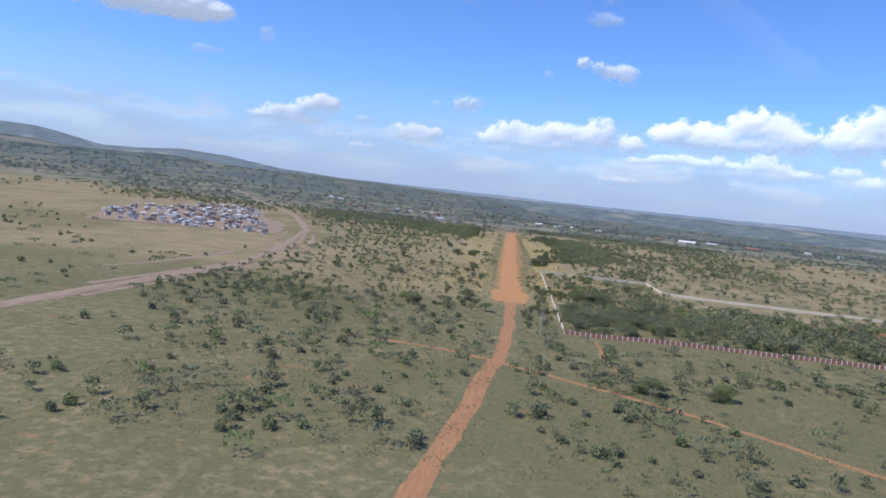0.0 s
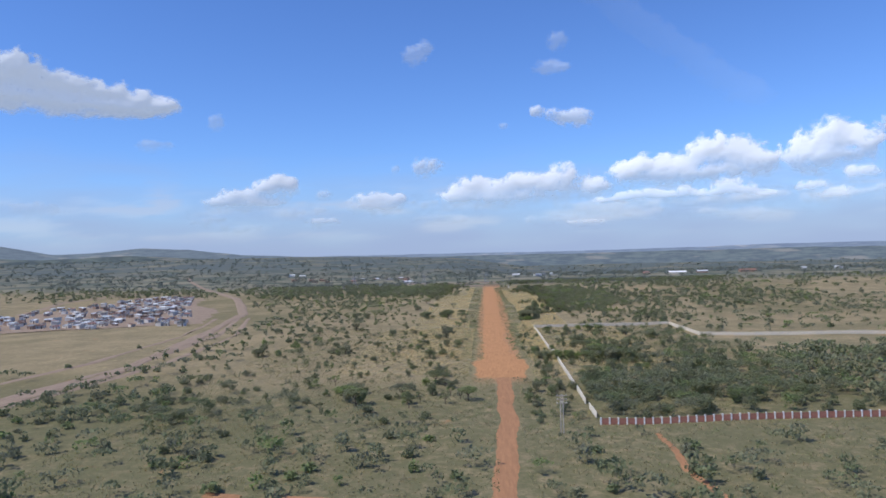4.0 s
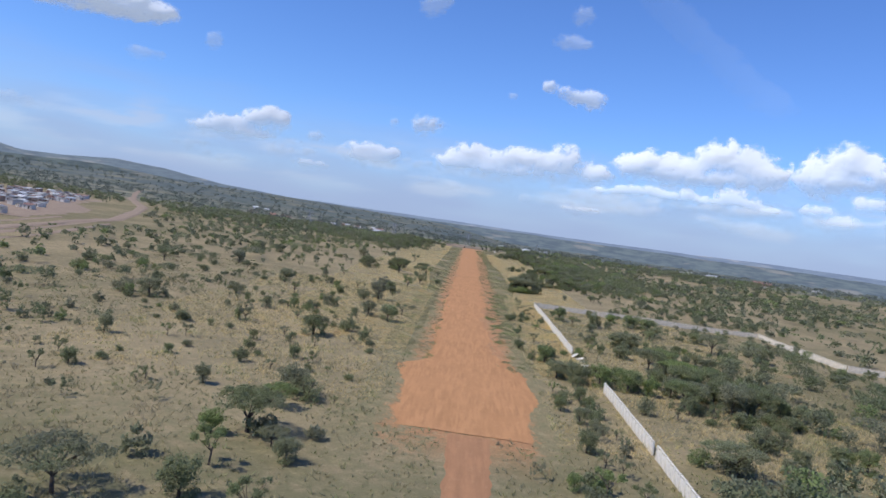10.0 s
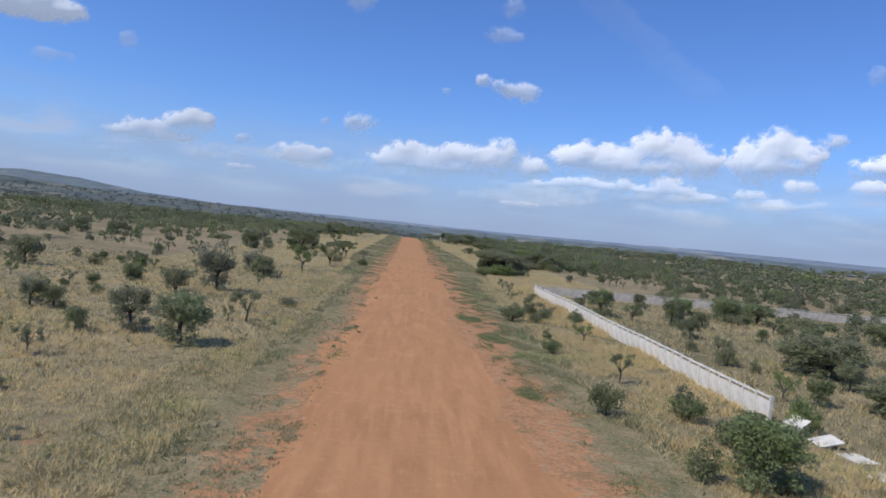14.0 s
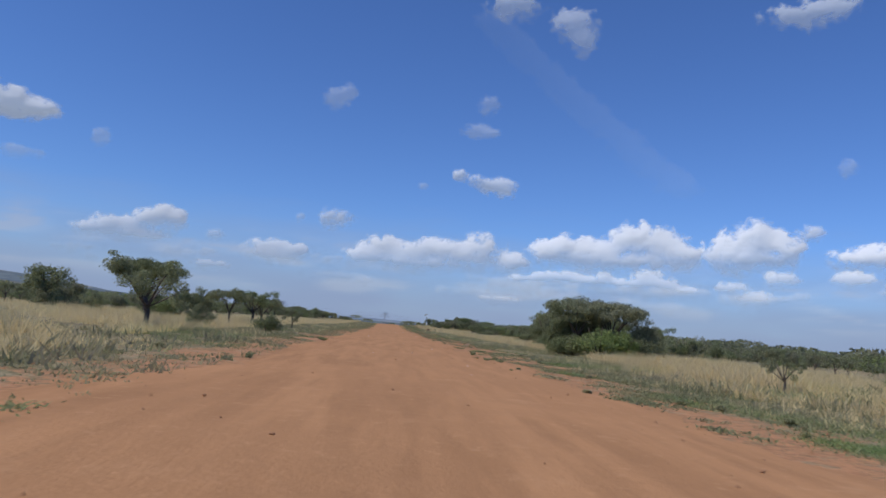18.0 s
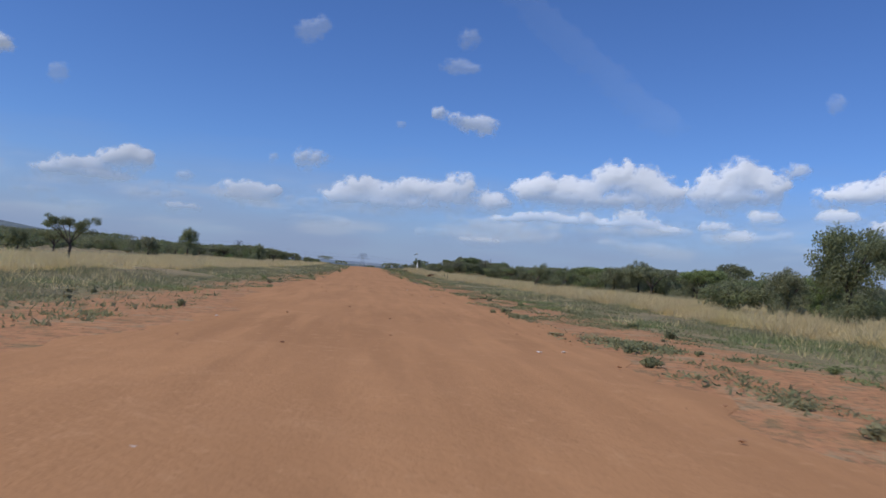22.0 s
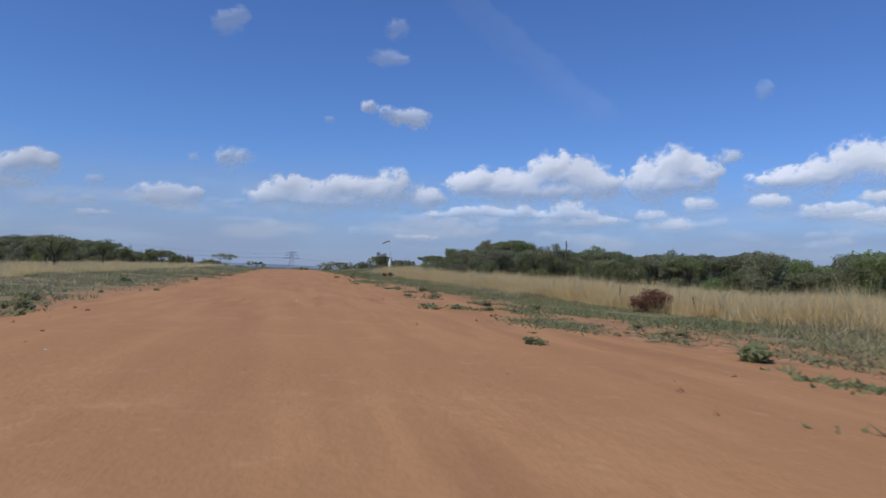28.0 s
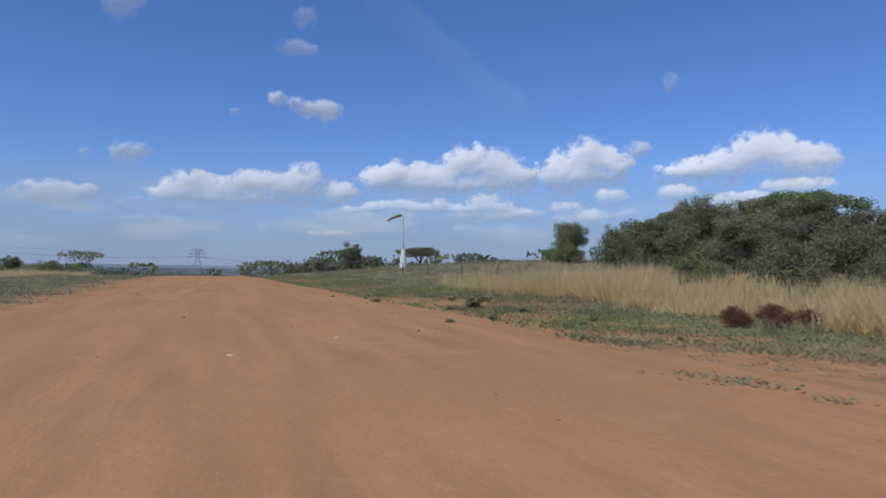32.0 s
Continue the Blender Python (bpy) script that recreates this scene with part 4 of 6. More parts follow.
def mats(lo, hi, y0, y1, side, centres, near=0.75):
    """Small patches drawn out along the strip."""
    def place(rs, n):
        cy, off = rs.uniform(y0, y1, centres), lo + (hi - lo) * rs.rand(centres) ** near
        size = 0.16 + 0.34 * rs.rand(centres) + 1.0 * rs.rand(centres) ** 5
        k = rs.choice(centres, n, p=size ** 1.5 / np.sum(size ** 1.5))
        y = cy[k] + rs.normal(size=n) * size[k] * 1.0
        return axis(y) + side * (off[k] + rs.normal(size=n) * size[k] * 0.42), y
    return place


def swards(spots):
    """Broad ragged patches: x, y, half width, half length."""
    def place(rs, n):
        sp = np.array(spots)
        k = rs.choice(len(sp), n, p=sp[:, 2] * sp[:, 3] / np.sum(sp[:, 2] * sp[:, 3]))
        a, q = rs.uniform(0, 6.283, n), rs.rand(n) ** 0.6
        x, y = sp[k, 0] + np.cos(a) * q * sp[k, 2], sp[k, 1] + np.sin(a) * q * sp[k, 3]
        keep = wavy(x, y, 1.1, 3.0) + 0.8 * wavy(x, y, 0.45, 1.0) > -0.55 + 1.1 * (q > 0.75)
        return x[keep], y[keep]
    return place


def over(x0, x1, y0, y1, least=-0.2, size=11.0):
    """Places all over a piece of bush, off the strip, the track and its shoulders."""
    def place(rs, n):
        x, y = rs.uniform(x0, x1, n), rs.uniform(y0, y1, n)
        keep = wavy(x, y, size, 6.0) + 0.7 * wavy(x, y, 3.1, 1.0) + 0.5 * rs.normal(size=n) > least
        w, e = np.where(y < 131, 0.3, -8.5), np.where(y < 131, 6.6, np.where(y < 200, 15.0, 14.4))
        keep &= (x < w) | (x > e)
        return x[keep], y[keep]
    return place


SWARD_NEAR = ((200, 480, 560, 640, 735), (10.5, 11, 13.4, 13, 11))
TURF_NEAR = ((520, 560, 600, 625, 655, 712), (10.6, 10.2, 9.0, 7.4, 6.2, 6.0))
TURF_EAST = (STRAW_EAST[0], tuple(v + 1.5 for v in STRAW_EAST[1]))
TURF_WEST = (STRAW_WEST[0], tuple(v + 1.5 for v in STRAW_WEST[1]))
grass_patch("tall_weeds_east", 9000, beside(SWARD_NEAR, TURF_EAST, 260, 730, 1, 0.8, 0.0, 1.6), 0.34, 0.03, M_WEED, "knee-high green weeds between bare earth and dry grass", 6, 24, 0.75)
grass_patch("tall_weeds_west", 8000, beside(10, TURF_WEST, 200, 730, -1, 0.8, 0.0, 1.6), 0.36, 0.03, M_WEED, "knee-high green weeds between bare earth and dry grass", 6, 25, 0.75)
grass_patch("verge_turf_east", 44000, beside(TURF_NEAR, TURF_EAST, 520, 712, 1, 0.7, -0.9, 1.4), 0.17, 0.028, M_TURF, "short green turf along the end of the runway", 4, 41, 0.9)
grass_patch("verge_turf_middle", 30000, beside(11.6, TURF_EAST, 270, 530, 1, 0.75, -0.1, 1.2), 0.17, 0.024, M_WEED, "short green turf beside the middle of the runway", 4, 42, 0.9)
grass_patch("verge_turf_west", 32000, beside(9, TURF_WEST, 290, 640, -1, 0.8, -0.2, 1.3), 0.17, 0.026, M_WEED, "short green turf along the western runway edge", 4, 43, 0.9)
grass_patch("mixed_sward_east", 22000, beside(SWARD_NEAR, TURF_EAST, 200, 735, 1, 0.6, -0.1, 1.3), 0.42, 0.022, M_SWARD, "brownish mixed grass behind the green verge", 6, 51, 0.55)
grass_patch("mixed_sward_west", 19000, beside(10, TURF_WEST, 180, 735, -1, 0.6, -0.1, 1.3), 0.42, 0.022, M_SWARD, "brownish mixed grass behind the green verge", 6, 52, 0.55)
grass_patch("dry_grass_east", 54000, beside(STRAW_EAST, 46, 300, 650, 1, 1.6, -0.62), 1.0, 0.022, M_GRASS, "tall straw-coloured dry grass beside the runway", seed=2, lean=0.5)
grass_patch("rank_straw", 15000, beside(STRAW_EAST, 21, 535, 645, 1, 1.2, -0.8), 1.3, 0.02, M_GRASS, "dense chest-high straw grass before the thicket", seed=81, lean=0.3)
grass_patch("bank_grass_east", 12000, beside(STRAW_EAST, 46, 640, 735, 1, 1.2, -0.5), 0.5, 0.022, M_SWARD, "short brown grass on the rise behind the runway end", seed=53, lean=0.5)
grass_patch("dry_grass_west", 44000, beside(STRAW_WEST, 52, 290, 735, -1, 1.6, -0.62), 1.0, 0.022, M_GRASS, "tall straw-coloured dry grass beside the runway", seed=3, lean=0.5)
grass_patch("verge_weeds_east", 34000, beside(9.6, TURF_EAST, 176, 735, 1, 0.7, -0.3, 1.2), 0.2, 0.028, M_WEED, "low green weeds along the runway edge", seed=4, lean=0.6)
grass_patch("verge_weeds_west", 30000, beside(6.4, TURF_WEST, 176, 735, -1, 0.75, -0.5), 0.19, 0.036, M_WEED, "low green weeds along the runway edge", seed=6, lean=0.6)
grass_patch("straw_by_wall", 9000, beside(16, 25, 215, 330, 1, 1.0, -0.2), 0.8, 0.022, M_GRASS, "tall straw-coloured grass in front of the concrete wall", seed=31)
grass_patch("short_grass_east", 18000, beside(14.2, 25, 176, 310, 1, 1.0), 0.5, 0.028, M_GRASS, "short dry grass between the runway and the wall", seed=8, lean=0.45)
grass_patch("short_grass_west", 18000, beside(12, 46, 180, 300, -1, 1.3), 0.45, 0.035, M_GRASS, "short dry grass beside the runway", seed=9, lean=0.45)
grass_patch("creeping_weeds_east", 60000, mats(6.2, 13, 176, 720, 1, 1000, 0.85), 0.12, 0.05, M_WEED, "flat mats of green creeping weed on red earth", 3, 14, 1.3)
grass_patch("creeping_weeds_west", 30000, mats(6.2, 13, 176, 720, -1, 700, 0.85), 0.12, 0.05, M_WEED, "flat mats of green creeping weed on red earth", 3, 15, 1.3)
grass_patch("shoulder_mats_east", 26000, mats(7.2, 13, 205, 325, 1, 300, 0.9), 0.13, 0.035, M_WEED, "broad flat green mats on the red shoulder beside the wall", 3, 71, 1.2)
rsm = np.random.RandomState(19)
GREEN_PATCHES = [(8.6, 247, 2.0, 6.0), (10.2, 232.4, 2.3, 5.0), (13.9, 238, 0.8, 6.5)]
GREEN_PATCHES += [(float(axis(y)) + rsm.uniform(7.8, 11), y, rsm.uniform(0.6, 1.5), rsm.uniform(2, 5)) for y in (207, 216, 260, 268, 279, 290, 301, 313, 326)]
grass_patch("shoulder_sward", 21000, swards(GREEN_PATCHES), 0.13, 0.03, M_TURF, "broad patches of fresh green creeping grass on the red shoulder", 4, 83, 1.1)
grass_patch("straw_tufts_east", 9000, beside(SWARD_NEAR, TURF_EAST, 200, 720, 1, 0.7, 0.2, 1.4), 0.55, 0.018, M_GRASS, "loose straw-coloured tufts among the weeds", 6, 16, 0.5)
grass_patch("straw_tufts_west", 4500, beside(9, TURF_WEST, 200, 720, -1, 0.7, 0.2, 1.4), 0.6, 0.018, M_GRASS, "loose straw-coloured tufts among the weeds", 6, 17, 0.5)
grass_patch("field_tufts", 70000, over(-110, 105, 60, 310), 0.6, 0.07, M_SWARD, "tufted dry grass and low forbs all over the bush", 4, 61, 0.6)
grass_patch("straw_field_east", 26000, over(11, 74, 132, 296, -0.5), 0.75, 0.034, M_GRASS, "rank straw-coloured grass between the bushes of the enclosure", 4, 64, 0.5)
grass_patch("straw_field_west", 22000, over(-64, -10, 140, 300, -0.5), 0.7, 0.034, M_GRASS, "rank straw-coloured grass on the western field", 4, 65, 0.5)
grass_patch("bush_tufts", 30000, over(-110, 130, -110, 62, -0.3), 0.65, 0.11, M_SWARD, "olive tufts and low scrub south of the enclosure", 4, 62, 0.6)
grass_patch("green_forbs", 26000, over(-100, 105, 40, 300, 0.35, 17.0), 0.55, 0.09, M_WEED, "low green forbs in the hollows of the bush", 4, 63, 0.7)

# low weed clumps on the bare edge of the strip
rsw = np.random.RandomState(77)
weed_meshes = []
for k in range(4):
    c = [(rsw.normal() * 0.11, rsw.normal() * 0.11, 0.08 + 0.1 * rsw.rand()) for _ in range(7)]
    v, f = leaf_cloud(c, [0.11 + 0.08 * rsw.rand() for _ in range(7)], 260, 0.055, rsw, 0.8, 0.8)
    weed_meshes.append(mesh_of("weed_clump", v, f, M_WEED))
for i in range(290):
    wy = rsw.uniform(215, 640)
    side = 1 if rsw.rand() < 0.7 else -1
    wx = float(axis(wy)) + side * (5.2 + 6.0 * rsw.rand() ** 1.1)
    ob = new("weed_clump", weed_meshes[i % 4])
    sc = rsw.uniform(1.0, 1.6) if i % 6 == 0 and wy > 480 else rsw.uniform(0.35, 1.0)
    ob.matrix_world = Matrix.LocRotScale((wx, wy, ground_z(wx, wy) + 0.02), Euler((0, 0, rsw.uniform(0, 6.28))), (sc, sc, sc * rsw.uniform(0.6, 1.1)))
    tagged(ob, "low green weed clump on bare red earth", "weed", "runway weeds")

ball = new("weed_clump", weed_meshes[1])
ball.matrix_world = Matrix.LocRotScale((8.3, 528.3, ground_z(8.3, 528.3) + 0.02), Euler((0, 0, 1.0)), (1.5, 1.5, 1.3))
tagged(ball, "large round green weed clump alone on red earth", "weed", "runway weeds")

# ---- walls of the enclosure ----
M_CONC = worn("precast_concrete", (0.76, 0.715, 0.62), (0.56, 0.515, 0.44), 1.2, 0.9)
M_CONC_D = worn("weathered_concrete", (0.74, 0.665, 0.54), (0.54, 0.48, 0.385), 1.0, 0.9)
M_BRICKRED = worn("red_painted_panel", (0.40, 0.17, 0.115), (0.27, 0.115, 0.08), 1.5, 0.9)
M_WHITE = worn("white_paint", (0.78, 0.77, 0.74), (0.6, 0.58, 0.54), 2.0, 0.7)
M_STEEL = worn("galvanised_steel", (0.42, 0.43, 0.44), (0.28, 0.28, 0.29), 3.0, 0.5, 0.7)
M_WOOD = worn("weathered_pole_wood", (0.50, 0.45, 0.38), (0.34, 0.30, 0.25), 2.0, 0.9)


def panel_mesh(name, length, height, thick, mat, boards=4):
    """A wall panel of stacked boards with shallow joints."""
    bm = bmesh.new()
    bh = height / boards
    for k in range(boards):
        r = bmesh.ops.create_cube(bm, size=1.0)
        bmesh.ops.scale(bm, vec=(length, thick, bh - 0.006), verts=r["verts"])
        bmesh.ops.translate(bm, vec=(length / 2, 0, bh * (k + 0.5)), verts=r["verts"])
    me = bpy.data.meshes.new(name)
    bm.to_mesh(me)
    bm.free()
    me.materials.append(mat)
    return me


def wall_run(name, a, b, bay, height, post_me, panel_me, coping_me, label, drop=(), seed=0):
    """A post-and-panel wall from a to b, stepping with the land."""
    rs = np.random.RandomState(seed)
    ax, ay = a
    bx, by = b
    ln = math.hypot(bx - ax, by - ay)
    n = max(1, round(ln / bay))
    turn = math.atan2(by - ay, bx - ax)
    ob = new(name)
    ob.matrix_world = Matrix.Translation((ax, ay, ground_z(ax, ay)))
    tagged(ob, label, "wall", kind="structure")
    base = ground_z(ax, ay)
    for i in range(n + 1):
        x, y = ax + (bx - ax) * i / n, ay + (by - ay) * i / n
        z = ground_z(x, y) - base
        lean = Matrix.Rotation(radians(rs.normal() * 0.8), 4, "X")
        here = Matrix.Translation((x - ax, y - ay, z - 0.05)) @ Matrix.Rotation(turn, 4, "Z") @ lean
        part("post", post_me, ob, here)
        if i < n and i not in drop:
            part("panel", panel_me, ob, here @ Matrix.Translation((0.06, 0, 0)))
            if coping_me:
                part("coping", coping_me, ob, here @ Matrix.Translation((0.06, 0, 0)))
    return ob


BAY = 2.0
post_me = box_mesh("post", (0.17, 0.26, 1.95), M_CONC, 0.015, (0, 0, 0.97))
panel_me = panel_mesh("panel", BAY - 0.12, 1.56, 0.06, M_CONC, 4)
coping_me = box_mesh("coping", (BAY - 0.1, 0.22, 0.12), M_CONC, 0.012, (BAY / 2, 0, 1.82))
far_post = box_mesh("post", (0.16, 0.18, 1.95), M_CONC_D, 0.0, (0, 0, 0.97))
far_panel = panel_mesh("panel", 3.88, 1.6, 0.07, M_CONC_D, 2)
far_coping = box_mesh("coping", (3.9, 0.13, 0.12), M_CONC_D, 0.0, (2.0, 0, 1.82))
for i, (a, b, drop) in enumerate((((28.1, 66.5), (27.9, 78.5), ()), ((27.6, 85), (27.5, 105), ()), ((27.4, 108.5), (27.3, 168.5), (12,)), ((26.5, 205), (25.2, 294), ()))):
    wall_run("wall_enclosure_%d" % (i + 1), a, b, BAY, 1.8, post_me, panel_me, coping_me,
             "pale precast concrete panel wall with posts and coping along the scrub", drop, i)
for i, (a, b) in enumerate((((25.4, 294.6), (106.5, 301.3)), ((106.9, 301), (108.4, 244)), ((108.8, 243.6), (264, 232)))):
    wall_run("wall_back_%d" % (i + 1), a, b, 4.0, 1.8, far_post, far_panel, far_coping,
             "pale weathered concrete boundary wall across the grassland", (), 10 + i)
# fallen panels at the breach
for k, (x, y, rz, tilt) in enumerate(((26.3, 201.5, 92, 30), (26.8, 199.2, 84, 55), (27.5, 196.4, 100, 72), (28.3, 194.0, 70, 78), (27.2, 192.4, 120, 70))):
    ob = new("fallen_panel", panel_me)
    ob.matrix_world = pose(x, y, ground_z(x, y) + 0.06, 0, 0, rz) @ pose(0, 0, 0, tilt + 18, 0, 0)
    tagged(ob, "fallen pale concrete wall panel lying in the bushes", "wall panel", "fallen panels")
red_post = box_mesh("post", (0.42, 0.34, 2.0), M_WHITE, 0.02, (0, 0, 1.0))
red_panel = panel_mesh("panel", 2.15, 1.75, 0.2, M_BRICKRED, 3)
wall_run("wall_red", (28.2, 59), (176, 68), 2.35, 2.0, red_post, red_panel, None, "dark red panel wall with white painted posts", (), 20)
# red cleared earth and a mown field far to the east
ribbon("cleared_earth", [(206, 176), (232, 186), (268, 184)], 13.0, M_STRIP, "patch of freshly cleared red earth", 0.06, 3.0, 2.0, 6, 21)


# ---- power lines ----
def double_pole(x, y, high):
    ob = new("power_pole")
    ob.matrix_world = Matrix.Translation((x, y, ground_z(x, y)))
    for dx in (-0.35, 0.35):
        me = mesh_of("pole", *tube([(dx, 0, -0.5), (dx * 0.95, 0, high * 0.5), (dx * 0.85, 0, high)], [0.15, 0.13, 0.10], 8), M_WOOD, True)
        part("pole", me, ob)
    for k, z in enumerate((high - 0.1, high - 1.0, high - 2.0)):
        arm = part("crossarm", box_mesh("crossarm", (2.6 + 0.2 * k, 0.14, 0.16), M_WOOD, 0.02, (0.15 * (k - 1), -0.16, z)), ob)
        for dx in (-1.2, 0.0, 1.2):
            part("insulator", mesh_of("insulator", *tube([(dx, -0.16, z + 0.07), (dx, -0.16, z + 0.18), (dx, -0.16, z + 0.3)], [0.05, 0.09, 0.03], 6), M_WHITE, True), arm, None, "white porcelain insulator")
    part("brace", mesh_of("brace", *tube([(-0.34, 0.14, high - 2.2), (0.33, 0.14, high - 0.6)], [0.05, 0.05], 5), M_WOOD), ob)
    return tagged(ob, "pale wooden double power pole with three crossarms", "power pole", "power poles")


double_pole(17.0, 50.5, 9.8)


def pylon(x, y, top, wide=7.0):
    """A lattice tower: four legs, rings, braces and three arms."""
    z0 = ground_z(x, y)
    h = top - z0
    ob = new("pylon")
    ob.matrix_world = Matrix.Translation((x, y, z0))

    def half(z):
        return wide / 2 * (1 - 0.86 * min(z / (h * 0.72), 1.0)) + 0.25
    for sx in (-1, 1):
        for sy in (-1, 1):
            pts = [(sx * half(z), sy * half(z), z) for z in np.linspace(0, h * 0.98, 5)]
            part("leg", mesh_of("leg", *tube(pts, [0.16] * 5, 4), M_STEEL), ob)
    marks = np.linspace(0, h * 0.95, 9)
    for z, zn in zip(marks, marks[1:]):
        a, b = half(z), half(zn)
        bits = []
        for s in (-1, 1):
            bits += [tube([(-a, s * a, z), (b, s * b, zn)], [0.07] * 2, 4), tube([(a, s * a, z), (-b, s * b, zn)], [0.07] * 2, 4),
                     tube([(s * a, -a, z), (s * b, b, zn)], [0.07] * 2, 4)]
        part("brace", mesh_of("brace", *joined(bits), M_STEEL), ob)
    for z, w in ((h * 0.74, 5.2), (h * 0.85, 4.2), (h * 0.95, 3.2)):
        part("arm", mesh_of("arm", *joined([tube([(-w, 0, z), (0, 0, z + 0.9), (w, 0, z)], [0.12, 0.12, 0.12], 4), tube([(-w, 0, z), (w, 0, z)], [0.1, 0.1], 4)]), M_STEEL), ob)
    return tagged(ob, "grey steel lattice power pylon beyond the runway end", "pylon", "pylons")


PYLONS = ((-6.1, 962, 12.4), (-97, 905, 13.9), (88, 1022, 10.5), (-190, 850, 15.0))
for p in PYLONS:
    pylon(*p)
line_order = sorted(PYLONS)
for a, b in zip(line_order, line_order[1:]):
    for lift, dy in ((-1.2, 0.0), (-3.6, 3.0), (-3.6, -3.0)):
        pts = []
        for k in range(13):
            u = k / 12
            pts.append((a[0] + (b[0] - a[0]) * u, a[1] + (b[1] - a[1]) * u + dy, a[2] + (b[2] - a[2]) * u + lift - 3.0 * 4 * u * (1 - u) * 0.7))
        ob = new("power_line", mesh_of("power_line", *tube(pts, [0.035] * 13, 4), M_STEEL))
        tagged(ob, "thin sagging overhead power line between pylons", "cable", "power lines")


# ---- windsock ----
def windsock(x, y):
    z = ground_z(x, y)
    ob = new("windsock")
    ob.matrix_world = Matrix.Translation((x, y, z))
    part("base", mesh_of("base", *tube([(0, 0, -0.1), (0, 0, 1.3), (0, 0, 2.0), (0, 0, 2.4)], [0.42, 0.38, 0.24, 0.09], 10), M_WHITE, True), ob, None, "white painted tapered base")
    part("pole", mesh_of("pole", *tube([(0, 0, 1.6), (0, 0, 6.5)], [0.07, 0.055], 8), M_STEEL, True), ob)
    part("arm", mesh_of("arm", *tube([(0, 0, 6.4), (-0.35, 0, 6.46)], [0.03, 0.03], 6), M_STEEL), ob)
    pts = [(-0.3, 0, 6.45), (-0.8, -0.05, 6.38), (-1.4, -0.1, 6.1), (-2.0, -0.12, 5.75)]
    part("sock", mesh_of("sock", *tube(pts, [0.20, 0.19, 0.16, 0.11], 10), worn("faded_cloth", (0.30, 0.27, 0.17), (0.16, 0.15, 0.10), 4.0, 0.95), True), ob, None, "faded limp cloth sleeve")
    return tagged(ob, "windsock on a grey pole with a white base in grass", "windsock")


windsock(21.2, 687)
# tall cactus-like columns standing out of the eastern thicket
for k, (x, y, h) in enumerate(((42.7, 631.2, 7.3), (44.6, 631.5, 7.9), (40.6, 652, 7.2), (38.8, 656, 7.0))):
    z = ground_z(x, y)
    top = h
    me = mesh_of("dead_tree", *joined([tube([(0, 0, -0.2), (0.08, 0, top * 0.4 - z * 0.3), (0.0, 0.05, top - z)], [0.16, 0.13, 0.10], 7),
                                        tube([(0.04, 0, (top - z) * 0.8), (0.3, 0.1, (top - z) * 0.9)], [0.05, 0.03], 5)]), M_BARK, True)
    ob = new("dead_tree", me)
    ob.location = (x, y, z)
    tagged(ob, "bare upright cactus-like column rising out of the thicket", "dead tree", "dead trees")
# rust-brown dead shrub in the grass
M_RUST = leaf_material("dead_leaf", (0.24, 0.11, 0.07), (0.13, 0.06, 0.04), (0.22, 0.12, 0.07), 0.2, 0.2, False)
rust_crown = near_plants["shrub", 1][1].copy()
rust_crown.materials.clear()
rust_crown.materials.append(M_RUST)
for x, y, s in ((15.2, 545.3, 0.55), (15.9, 545.8, 0.5), (12.3, 619.8, 0.3), (13.1, 619.3, 0.34), (13.9, 619.0, 0.26)):
    ob = new("dead_shrub")
    ob.matrix_world = Matrix.LocRotScale((x, y, ground_z(x, y)), Euler((0, 0, x)), (s, s, s))
    part("stem", near_plants["shrub", 1][0], ob)
    part("crown", rust_crown, ob)
    tagged(ob, "rust-brown dead shrub in tall dry grass", "shrub", "dead shrubs")
# leaning wooden stakes of an old fence in the tall grass
stake_me = mesh_of("fence_stake", *tube([(0, 0, -0.15), (0.03, 0.0, 0.6), (0.0, 0.03, 1.25)], [0.06, 0.055, 0.045], 6), M_BARK, True)
rsk = np.random.RandomState(4)
for i in range(26):
    y = 505 + i * 7.4 + rsk.normal() * 0.8
    x = float(axis(y)) + 16.6 + rsk.normal() * 0.5 + 0.02 * (y - 505)
    ob = new("fence_stake", stake_me)
    ob.matrix_world = pose(x, y, ground_z(x, y), rsk.normal() * 6, rsk.normal() * 7, rsk.uniform(0, 360)) @ Matrix.Scale(rsk.uniform(0.6, 0.95), 4)
    tagged(ob, "weathered wooden fence stake leaning in tall dry grass", "fence post", "old fence stakes")
# pale stones and litter on the strip
rsl = np.random.RandomState(12)
stone_me = []
for k in range(3):
    bm = bmesh.new()
    bmesh.ops.create_icosphere(bm, subdivisions=1, radius=0.05)
    for v in bm.verts:
        v.co *= 1 + 0.3 * rsl.normal()
        v.co.z *= 0.2 if k == 0 else 0.5
    me = bpy.data.meshes.new("stone")
    bm.to_mesh(me)
    bm.free()
    me.materials.append(M_WHITE if k == 0 else M_TRACK)
    stone_me.append(me)
for i in range(280):
    y = rsl.uniform(240, 660)
    x = float(axis(y)) + rsl.uniform(-8, 9.5)
    ob = new("stone", stone_me[0 if i % 6 == 0 else 1 + i % 2])
    sc = rsl.uniform(0.5, 1.3)
    ob.matrix_world = Matrix.LocRotScale((x, y, ground_z(x, y) + 0.08), Euler((0, 0, rsl.uniform(0, 6))), (sc, sc, sc))
    tagged(ob, "pale stone lying on the dirt runway" if i % 6 == 0 else "small reddish stone on the dirt runway", "stone", "runway stones")

